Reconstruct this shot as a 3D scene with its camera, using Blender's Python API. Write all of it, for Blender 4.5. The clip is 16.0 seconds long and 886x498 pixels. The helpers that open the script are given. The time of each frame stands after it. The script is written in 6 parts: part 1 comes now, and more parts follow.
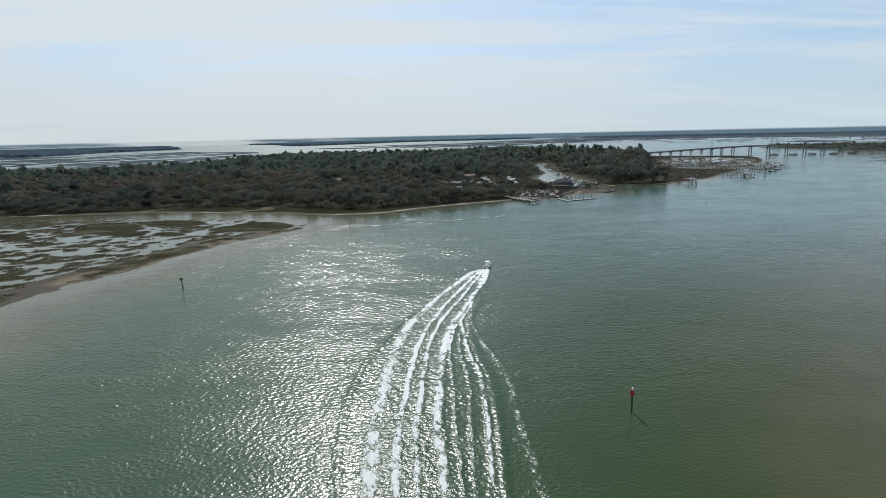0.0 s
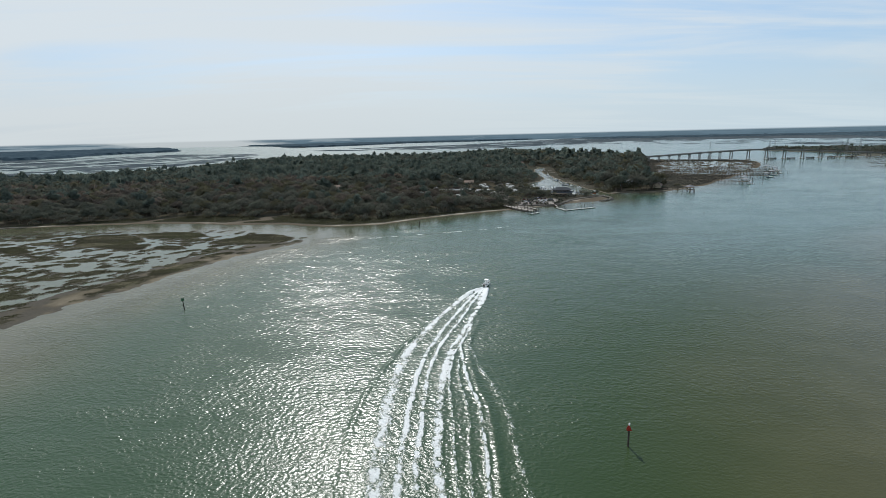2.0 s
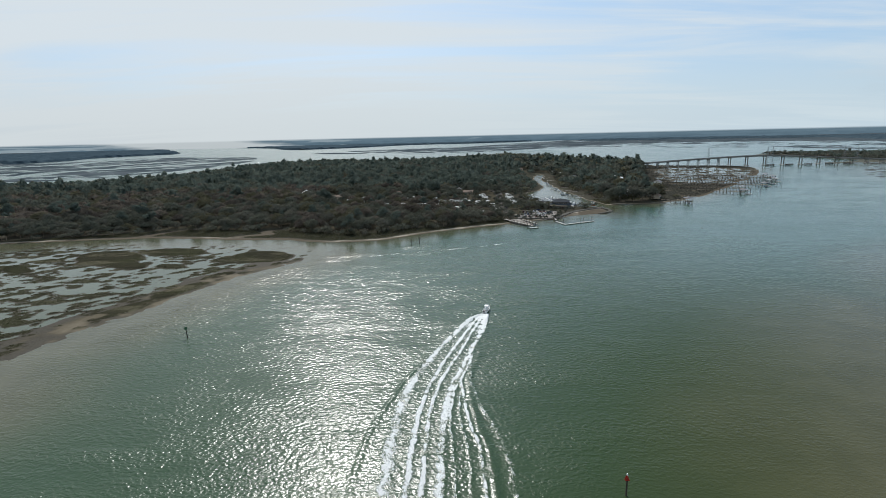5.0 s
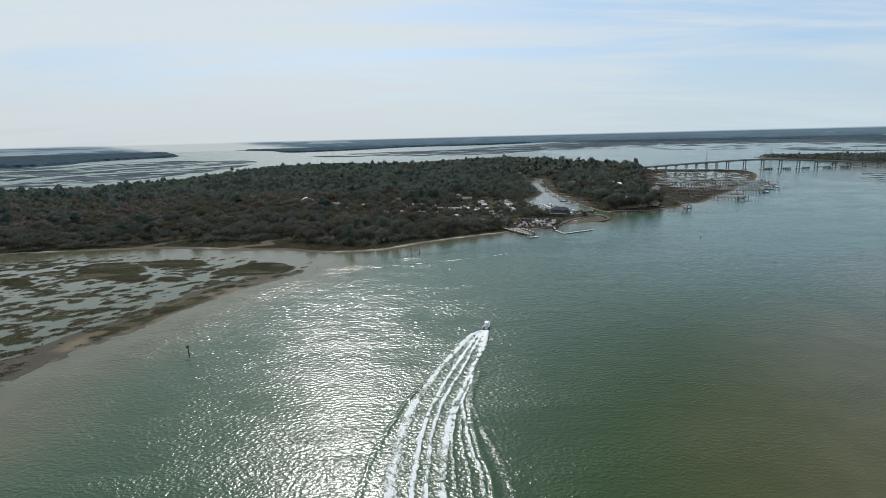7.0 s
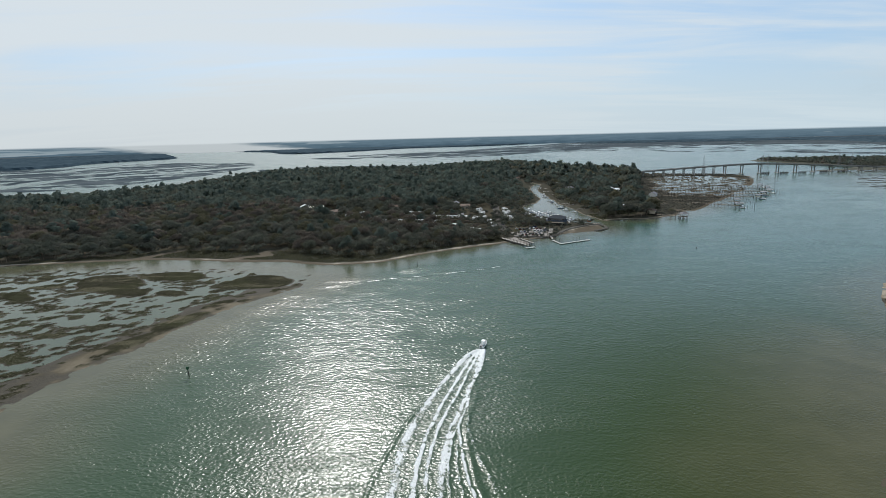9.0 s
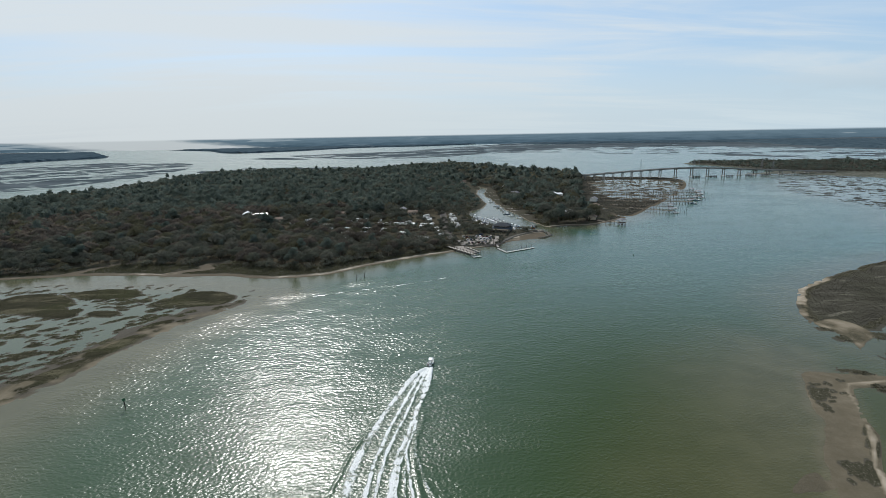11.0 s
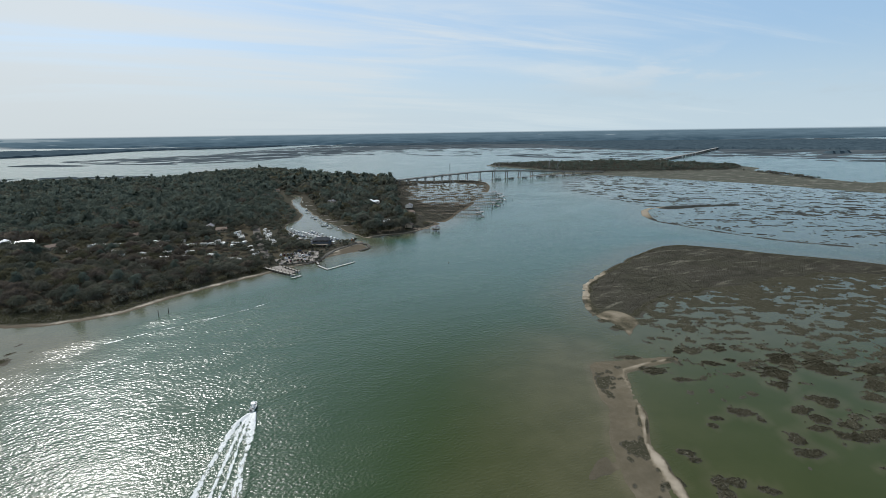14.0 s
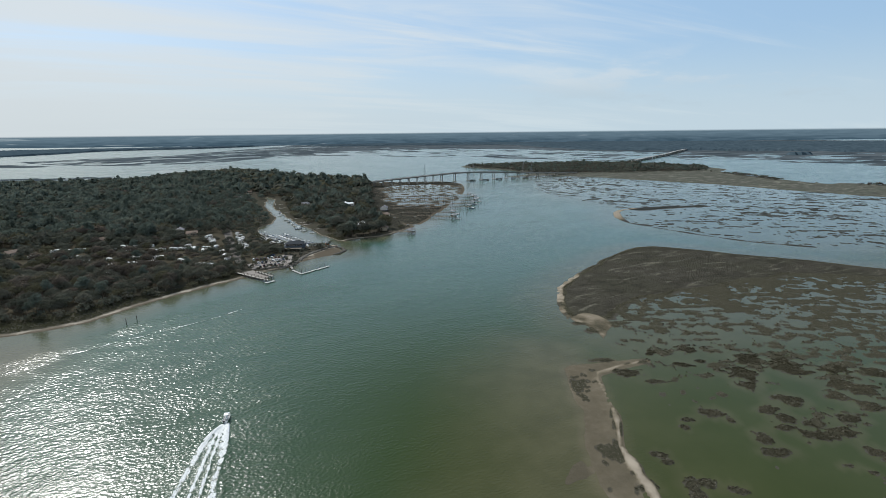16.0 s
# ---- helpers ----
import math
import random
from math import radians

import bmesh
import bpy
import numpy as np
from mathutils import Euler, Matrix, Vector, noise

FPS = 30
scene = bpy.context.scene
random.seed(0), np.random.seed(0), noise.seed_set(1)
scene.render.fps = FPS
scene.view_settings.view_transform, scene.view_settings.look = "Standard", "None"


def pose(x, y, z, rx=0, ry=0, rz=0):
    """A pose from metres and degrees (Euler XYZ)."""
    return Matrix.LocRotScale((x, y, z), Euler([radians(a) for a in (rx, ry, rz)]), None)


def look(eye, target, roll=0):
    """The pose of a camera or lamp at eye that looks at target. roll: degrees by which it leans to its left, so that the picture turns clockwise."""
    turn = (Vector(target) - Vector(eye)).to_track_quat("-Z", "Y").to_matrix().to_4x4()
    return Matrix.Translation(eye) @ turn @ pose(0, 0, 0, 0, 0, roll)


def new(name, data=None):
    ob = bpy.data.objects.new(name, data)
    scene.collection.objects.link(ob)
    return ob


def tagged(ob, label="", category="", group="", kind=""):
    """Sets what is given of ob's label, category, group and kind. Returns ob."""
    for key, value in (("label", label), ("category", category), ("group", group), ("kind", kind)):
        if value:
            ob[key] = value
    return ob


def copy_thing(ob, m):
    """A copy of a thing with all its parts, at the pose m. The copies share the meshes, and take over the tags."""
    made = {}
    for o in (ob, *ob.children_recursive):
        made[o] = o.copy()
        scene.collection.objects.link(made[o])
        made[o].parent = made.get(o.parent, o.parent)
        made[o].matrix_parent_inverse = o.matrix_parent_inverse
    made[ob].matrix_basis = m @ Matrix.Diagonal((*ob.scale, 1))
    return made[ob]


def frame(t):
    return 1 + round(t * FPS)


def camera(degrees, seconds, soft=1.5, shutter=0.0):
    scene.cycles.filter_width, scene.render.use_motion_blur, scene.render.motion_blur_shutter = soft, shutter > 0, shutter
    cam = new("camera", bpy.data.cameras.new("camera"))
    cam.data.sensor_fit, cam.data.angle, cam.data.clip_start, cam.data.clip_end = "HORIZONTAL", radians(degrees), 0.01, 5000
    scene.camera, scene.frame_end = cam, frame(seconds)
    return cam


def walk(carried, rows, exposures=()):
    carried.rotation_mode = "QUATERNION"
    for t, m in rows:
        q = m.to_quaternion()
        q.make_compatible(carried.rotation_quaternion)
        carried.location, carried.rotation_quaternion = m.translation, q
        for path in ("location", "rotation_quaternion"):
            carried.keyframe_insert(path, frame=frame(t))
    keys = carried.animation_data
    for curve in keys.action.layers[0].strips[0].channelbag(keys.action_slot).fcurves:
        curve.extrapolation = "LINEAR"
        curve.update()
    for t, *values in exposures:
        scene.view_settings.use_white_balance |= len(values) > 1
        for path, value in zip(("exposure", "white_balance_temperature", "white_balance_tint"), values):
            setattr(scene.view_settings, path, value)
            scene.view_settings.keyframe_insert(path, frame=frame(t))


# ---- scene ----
# ---- camera: a drone that climbs almost straight up, then turns to its right ----
cam = camera(80.11, 16.0, 0.65)
walk(cam, [
    (0.0, pose(0.00, 0.00, 53.00, 77.76, 1.24, 0.00)),
    (0.5, pose(-0.04, -0.01, 54.91, 77.76, 1.30, -0.07)),
    (1.0, pose(-0.00, -0.05, 56.77, 77.80, 1.29, -0.08)),
    (1.5, pose(0.06, -0.03, 58.65, 77.79, 1.30, -0.11)),
    (2.0, pose(0.10, -0.02, 60.50, 77.79, 1.32, -0.12)),
    (2.5, pose(0.05, -0.14, 62.41, 77.78, 1.35, -0.14)),
    (3.0, pose(0.00, -0.24, 64.34, 77.79, 1.32, -0.16)),
    (3.5, pose(0.05, -0.24, 66.27, 77.77, 1.32, -0.16)),
    (4.0, pose(0.01, -0.14, 68.07, 77.78, 1.26, -0.19)),
    (6.5, pose(-0.59, 0.22, 76.06, 77.96, 1.43, -0.33)),
    (7.0, pose(-0.64, 0.20, 77.82, 77.98, 1.43, -0.38)),
    (7.5, pose(-0.49, 0.07, 79.65, 78.03, 1.44, -0.42)),
    (8.0, pose(-0.25, -0.08, 81.70, 78.03, 1.48, -0.44)),
    (10.3, pose(1.02, -0.97, 92.27, 77.85, 1.32, -1.36)),
    (10.5, pose(1.16, -1.04, 93.17, 77.81, 1.20, -2.22)),
    (11.0, pose(1.52, -1.08, 95.32, 77.75, 1.03, -6.13)),
    (11.5, pose(1.74, -0.87, 97.36, 77.63, 0.97, -9.81)),
    (12.0, pose(1.98, -0.61, 99.31, 77.59, 0.97, -13.37)),
    (12.5, pose(2.32, -0.34, 101.31, 77.52, 0.87, -16.94)),
    (13.0, pose(2.58, -0.04, 103.42, 77.43, 0.82, -20.80)),
    (13.5, pose(2.79, 0.35, 105.31, 77.43, 0.81, -23.36)),
    (14.0, pose(3.01, 0.79, 106.94, 77.48, 0.79, -25.77)),
    (14.5, pose(3.21, 1.10, 108.15, 77.48, 0.73, -26.97)),
    (15.0, pose(3.41, 1.30, 108.85, 77.49, 0.73, -27.67)),
    (15.5, pose(3.40, 1.46, 109.20, 77.48, 0.66, -28.13)),
    (16.0, pose(3.18, 1.52, 109.33, 77.48, 0.60, -28.48)),
])

# ---- sky, sun, exposure ----
SUN_AZ, SUN_EL = radians(-12.0), radians(42.0)      # azimuth from +y towards +x, height over the horizon
SUN_DIR = Vector((math.sin(SUN_AZ) * math.cos(SUN_EL), math.cos(SUN_AZ) * math.cos(SUN_EL), math.sin(SUN_EL)))
scene.view_settings.exposure = 0.0


class Nodes:
    """Short-hand for node trees."""

    def __init__(self, tree):
        self.tree = tree
        tree.nodes.clear()

    def add(self, kind, **inputs):
        n = self.tree.nodes.new(kind)
        for k, v in inputs.items():
            self.put(n, k.replace("_", " "), v)
        return n

    def put(self, n, key, v):
        sock = n.inputs[int(key[1:])] if key[0] == "i" and key[1:].isdigit() else n.inputs[key]
        if isinstance(v, bpy.types.NodeSocket):
            self.tree.links.new(v, sock)
        elif isinstance(v, bpy.types.Node):
            self.tree.links.new(v.outputs[0], sock)
        elif isinstance(v, (tuple, list)) and sock.type == "RGBA" and len(v) == 3:
            sock.default_value = (*v, 1.0)
        else:
            sock.default_value = v

    def math(self, op, a, b=0.0, c=0.0, clamp=False):
        n = self.add("ShaderNodeMath", i0=a, i1=b, i2=c)
        n.operation, n.use_clamp = op, clamp
        return n.outputs[0]

    def mix(self, fac, a, b):
        n = self.add("ShaderNodeMix")
        n.data_type = "RGBA"
        for i, v in ((0, fac), (6, a), (7, b)):
            self.put(n, "i%d" % i, v)
        return n.outputs[2]

    def ramp(self, v, lo, hi, a=0.0, b=1.0, smooth=True):
        n = self.add("ShaderNodeMapRange", i0=v, i1=lo, i2=hi, i3=a, i4=b)
        n.interpolation_type = "SMOOTHSTEP" if smooth else "LINEAR"
        return n.outputs[0]

    def noise(self, vec, scale, detail=3.0, rough=0.55, distort=0.0):
        n = self.add("ShaderNodeTexNoise", Vector=vec, Scale=scale, Detail=detail, Roughness=rough, Distortion=distort)
        return n.outputs[0]

    def scaled(self, vec, x, y, z, turn=0.0):
        n = self.add("ShaderNodeMapping", Vector=vec, Scale=(x, y, z), Rotation=(0, 0, turn))
        return n.outputs[0]


def build_world():
    w = bpy.data.worlds.new("sky")
    scene.world = w
    w.use_nodes = True
    n = Nodes(w.node_tree)
    sky = n.add("ShaderNodeTexSky")
    sky.sky_type, sky.sun_disc, sky.sun_elevation, sky.sun_rotation = "NISHITA", False, SUN_EL, SUN_AZ
    sky.altitude, sky.air_density, sky.dust_density, sky.ozone_density = 60.0, 1.0, 1.6, 1.4
    way = n.add("ShaderNodeTexCoord").outputs["Generated"]
    sep = n.add("ShaderNodeSeparateXYZ", Vector=way)
    x, y, z = sep.outputs
    # cirrus, laid on a high flat layer
    h = n.math("ADD", n.math("MAXIMUM", z, 0.0), 0.10)
    flat = n.add("ShaderNodeCombineXYZ", X=n.math("DIVIDE", x, h), Y=n.math("DIVIDE", y, h)).outputs[0]
    streak = n.noise(n.scaled(flat, 0.30, 1.15, 1, radians(10)), 1.0, 6, 0.6, 0.6)
    veil = n.noise(n.scaled(flat, 0.22, 0.4, 1, radians(20)), 1.0, 3, 0.5, 0.3)
    # the veil thins out towards the right-hand (western) side
    side = n.ramp(n.math("ADD", n.math("MULTIPLY", x, 1.0), n.math("MULTIPLY", z, 0.3)), -0.3, 1.0, 0.22, -0.34, False)
    mixed = n.math("ADD", n.math("MULTIPLY", n.ramp(streak, 0.36, 0.64, 0.0, 1.0, False), 0.50), n.math("MULTIPLY", n.ramp(veil, 0.36, 0.64, 0.0, 1.0, False), 0.35))
    cover = n.ramp(n.math("ADD", mixed, side), 0.14, 0.74, 0.06, 0.97)
    blue = n.mix(0.6, sky, n.mix(n.ramp(z, 0.28, 0.85), (3.7, 6.2, 9.2), (1.7, 3.3, 5.6)))
    col = n.mix(cover, blue, (6.8, 7.5, 8.0))
    haze = n.ramp(z, -0.02, 0.17, 1.0, 0.0)
    glow = n.ramp(x, -0.5, 0.8, 0.0, 1.0)
    col = n.mix(n.math("MULTIPLY", haze, 0.80), col, n.mix(glow, (6.2, 6.75, 6.95), (5.9, 7.1, 7.7)))
    # low puffs of cloud over the land to the east
    puff = n.math("MULTIPLY", n.ramp(n.noise(n.scaled(way, 5.0, 5.0, 20.0), 1.0, 6, 0.6), 0.50, 0.66), n.math("MULTIPLY", n.ramp(z, 0.012, 0.06), n.ramp(z, 0.09, 0.15, 1.0, 0.0)))
    puff = n.math("MULTIPLY", puff, n.ramp(x, 0.40, 0.75, 0.0, 0.5))
    col = n.mix(puff, col, n.mix(n.ramp(z, 0.04, 0.11), (4.6, 5.7, 6.5), (7.2, 7.6, 7.8)))
    # distance beyond the ground sheet: far woods and sounds in a thin line under the horizon, with haze and reflected
    # sky painted into their colours
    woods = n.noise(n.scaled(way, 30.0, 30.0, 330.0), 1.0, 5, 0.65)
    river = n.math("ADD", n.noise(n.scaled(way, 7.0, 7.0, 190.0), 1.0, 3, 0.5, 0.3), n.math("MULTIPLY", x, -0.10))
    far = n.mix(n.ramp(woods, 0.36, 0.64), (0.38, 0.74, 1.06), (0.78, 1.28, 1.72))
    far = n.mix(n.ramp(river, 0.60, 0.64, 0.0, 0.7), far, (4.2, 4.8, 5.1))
    # aerial haze put into the band: paler blue towards the horizon
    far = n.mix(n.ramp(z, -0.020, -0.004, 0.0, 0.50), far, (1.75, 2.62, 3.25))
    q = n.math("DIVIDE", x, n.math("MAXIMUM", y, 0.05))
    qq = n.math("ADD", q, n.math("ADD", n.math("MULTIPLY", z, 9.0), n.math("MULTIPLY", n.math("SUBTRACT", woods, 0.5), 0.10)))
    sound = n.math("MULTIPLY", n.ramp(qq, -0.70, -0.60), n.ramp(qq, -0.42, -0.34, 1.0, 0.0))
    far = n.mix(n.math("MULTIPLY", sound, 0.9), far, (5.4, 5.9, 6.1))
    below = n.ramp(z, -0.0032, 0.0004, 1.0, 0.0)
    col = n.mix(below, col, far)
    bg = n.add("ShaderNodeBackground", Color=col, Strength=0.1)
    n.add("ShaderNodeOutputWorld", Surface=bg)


build_world()
sun = new("sun", bpy.data.lights.new("sun", "SUN"))
sun.data.energy, sun.data.angle, sun.data.color = 4.3, radians(0.6), (1.0, 0.985, 0.96)
sun.matrix_world = look((0, 0, 400), Vector((0, 0, 400)) - SUN_DIR)

# ---- tools: numpy noise, outlines, meshes ----
def hash2(ix, iy, seed):
    h = (ix * 374761393 + iy * 668265263 + seed * 974711) & 0x7FFFFFFF
    h = ((h ^ (h >> 13)) * 1274126177) & 0x7FFFFFFF
    return ((h ^ (h >> 16)) & 0xFFFF) / 65535.0


def value(x, y, seed=0):
    ix, iy = np.floor(x).astype(np.int64), np.floor(y).astype(np.int64)
    fx, fy = x - ix, y - iy
    fx, fy = fx * fx * (3 - 2 * fx), fy * fy * (3 - 2 * fy)
    a, b = hash2(ix, iy, seed), hash2(ix + 1, iy, seed)
    c, d = hash2(ix, iy + 1, seed), hash2(ix + 1, iy + 1, seed)
    return (a + (b - a) * fx) + ((c + (d - c) * fx) - (a + (b - a) * fx)) * fy


def fbm(x, y, size, octaves=4, seed=0, gain=0.5):
    """Fractal noise from -1 to 1; size: metres across the largest lumps."""
    x, y = np.asarray(x, float) / size, np.asarray(y, float) / size
    total, amp, norm = 0.0, 1.0, 0.0
    for k in range(octaves):
        total = total + amp * (value(x + 17.3 * k, y - 9.1 * k, seed + k) * 2 - 1)
        norm += amp
        amp *= gain
        x, y = x * 2.03 + y * 0.3, y * 2.03 - x * 0.15
    return total / norm


def smooth(v, lo, hi):
    k = np.clip((v - lo) / (hi - lo), 0, 1)
    return k * k * (3 - 2 * k)


def rounded(points, closed=True, steps=5):
    """A Catmull-Rom curve through the points."""
    p = np.array(points, float)
    n = len(p)
    out = []
    for i in range(n if closed else n - 1):
        if closed:
            a, b, c, d = p[i - 1], p[i], p[(i + 1) % n], p[(i + 2) % n]
        else:
            a, b, c, d = p[max(i - 1, 0)], p[i], p[i + 1], p[min(i + 2, n - 1)]
        for s in range(steps):
            u = s / steps
            out.append(0.5 * (2 * b + (c - a) * u + (2 * a - 5 * b + 4 * c - d) * u * u + (3 * b - a - 3 * c + d) * u ** 3))
    if not closed:
        out.append(p[-1])
    return np.array(out)


def inside(x, y, outline):
    """Distance to a closed outline, above zero inside it."""
    px, py = x.ravel(), y.ravel()
    best = np.full(px.shape, 1e18)
    odd = np.zeros(px.shape, bool)
    q = np.roll(outline, -1, axis=0)
    for (ax, ay), (bx, by) in zip(outline, q):
        ex, ey = bx - ax, by - ay
        u = np.clip(((px - ax) * ex + (py - ay) * ey) / (ex * ex + ey * ey + 1e-12), 0, 1)
        best = np.minimum(best, (px - ax - u * ex) ** 2 + (py - ay - u * ey) ** 2)
        cross = (ay > py) != (by > py)
        odd ^= cross & (px < ex * (py - ay) / (ey if abs(ey) > 1e-9 else 1e-9) + ax)
    return np.where(odd, 1, -1).reshape(x.shape) * np.sqrt(best).reshape(x.shape)


def along(x, y, line):
    """Distance to an open line of (x, y, half width), less the width there: under zero within it."""
    px, py = x.ravel(), y.ravel()
    best = np.full(px.shape, 1e9)
    for (ax, ay, aw), (bx, by, bw) in zip(line[:-1], line[1:]):
        ex, ey = bx - ax, by - ay
        u = np.clip(((px - ax) * ex + (py - ay) * ey) / (ex * ex + ey * ey + 1e-12), 0, 1)
        best = np.minimum(best, np.hypot(px - ax - u * ex, py - ay - u * ey) - (aw + (bw - aw) * u))
    return best.reshape(x.shape)


def mesh_of(name, verts, faces, material, attrs=(), smooth_faces=False, slots=None):
    """A mesh object from arrays of vertices and of equal-sided faces."""
    me = bpy.data.meshes.new(name)
    verts, faces = np.asarray(verts, np.float32), np.asarray(faces, np.int32)
    k = faces.shape[1]
    me.vertices.add(len(verts))
    me.vertices.foreach_set("co", verts.ravel())
    me.loops.add(faces.size)
    me.loops.foreach_set("vertex_index", faces.ravel())
    me.polygons.add(len(faces))
    me.polygons.foreach_set("loop_start", np.arange(0, faces.size, k, dtype=np.int32))
    me.polygons.foreach_set("loop_total", np.full(len(faces), k, np.int32))
    for m in (material if isinstance(material, (list, tuple)) else [material]):
        me.materials.append(m)
    if slots is not None:
        me.polygons.foreach_set("material_index", np.asarray(slots, np.int32))
    me.polygons.foreach_set("use_smooth", np.full(len(faces), smooth_faces))
    for key, data in dict(attrs).items():
        data = np.asarray(data, np.float32)
        if data.shape == verts.shape:
            me.attributes.new(key, "FLOAT_VECTOR", "POINT").data.foreach_set("vector", data.ravel())
        else:
            me.attributes.new(key, "FLOAT", "POINT").data.foreach_set("value", data.ravel())
    me.update(calc_edges=True)
    me.validate()
    return new(name, me)


def sheet(name, xs, ys, height, material, low=-0.5, attrs=None):
    """A height field over a grid; cells wholly under `low` are left out."""
    x, y = np.meshgrid(xs, ys)
    z = height(x, y)
    nx = len(xs)
    idx = np.arange(x.size).reshape(x.shape)
    keep = np.maximum(np.maximum(z[:-1, :-1], z[1:, :-1]), np.maximum(z[:-1, 1:], z[1:, 1:])) > low
    f = np.stack([idx[:-1, :-1][keep], idx[:-1, 1:][keep], idx[1:, 1:][keep], idx[1:, :-1][keep]], 1)
    used, f = np.unique(f, return_inverse=True)
    f = f.reshape(-1, 4)
    v = np.stack([x.ravel(), y.ravel(), z.ravel()], 1)[used]
    data = {k: a(x, y).ravel()[used] for k, a in (attrs or {}).items()}
    return mesh_of(name, v, f, material, data, True)


def part(name, bm, material, parent, label=""):
    me = bpy.data.meshes.new(name)
    bm.to_mesh(me)
    bm.free()
    me.materials.append(material)
    ob = new(name, me)
    ob.parent = parent
    return tagged(ob, label)


def base(name, x, y, z, turn=0.0):
    ob = new(name)
    ob.matrix_basis = pose(x, y, z, 0, 0, turn)
    ob.empty_display_size = 0.5
    return ob


def box(bm, cx, cy, cz, sx, sy, sz, turn=0.0, bevel=0.0):
    r = bmesh.ops.create_cube(bm, size=1.0, matrix=pose(cx, cy, cz, 0, 0, turn) @ Matrix.Diagonal((sx, sy, sz, 1)))
    if bevel:
        edges = list({e for v in r["verts"] for e in v.link_edges})
        bmesh.ops.bevel(bm, geom=edges, offset=bevel, segments=1, affect="EDGES")
    return bm


def rod(bm, a, b, r0, r1=None, sides=8):
    a, b = Vector(a), Vector(b)
    m = Matrix.Translation((a + b) / 2) @ (b - a).to_track_quat("Z", "Y").to_matrix().to_4x4()
    bmesh.ops.create_cone(bm, cap_ends=True, segments=sides, radius1=r0, radius2=r0 if r1 is None else r1, depth=(b - a).length, matrix=m)
    return bm


def bm_box(*args, **kw):
    return box(bmesh.new(), *args, **kw)


def bm_rod(*args, **kw):
    return rod(bmesh.new(), *args, **kw)

# ---- materials ----
def material(name, build, **principled):
    m = bpy.data.materials.new(name)
    m.use_nodes = True
    n = Nodes(m.node_tree)
    bsdf = n.add("ShaderNodeBsdfPrincipled")
    for k, v in principled.items():
        n.put(bsdf, k.replace("_", " "), v)
    surface = build(n, bsdf) or bsdf
    n.add("ShaderNodeOutputMaterial", Surface=surface)
    return m


def place(n):
    return n.add("ShaderNodeNewGeometry").outputs["Position"]


def bumped(n, bsdf, height, strength, distance):
    n.put(bsdf, "Normal", n.add("ShaderNodeBump", Height=height, Strength=strength, Distance=distance))


def plain(name, colour, rough=0.6, metal=0.0, vary=0.25, size=1.5, spec=0.4):
    """Paint, metal or timber: one colour with blotches and fine grain."""
    def build(n, b):
        p = place(n)
        big, fine = n.noise(p, 1.0 / size, 4), n.noise(p, 14.0 / size, 3)
        v = n.math("ADD", n.math("MULTIPLY", big, 0.7), n.math("MULTIPLY", fine, 0.3))
        rnd = n.add("ShaderNodeObjectInfo").outputs["Random"]
        v = n.math("ADD", v, n.math("MULTIPLY", n.math("SUBTRACT", rnd, 0.5), 0.5))
        lo = tuple(c * (1 - vary) for c in colour)
        hi = tuple(min(1.0, c * (1 + vary)) for c in colour)
        n.put(b, "Base Color", n.mix(n.ramp(v, 0.25, 0.75), lo, hi))
        n.put(b, "Roughness", n.ramp(fine, 0.3, 0.7, rough * 0.85, min(1.0, rough * 1.15)))
    return material(name, build, Metallic=metal, Specular_IOR_Level=spec)


WAVE = 0.49      # height of the chop, metres


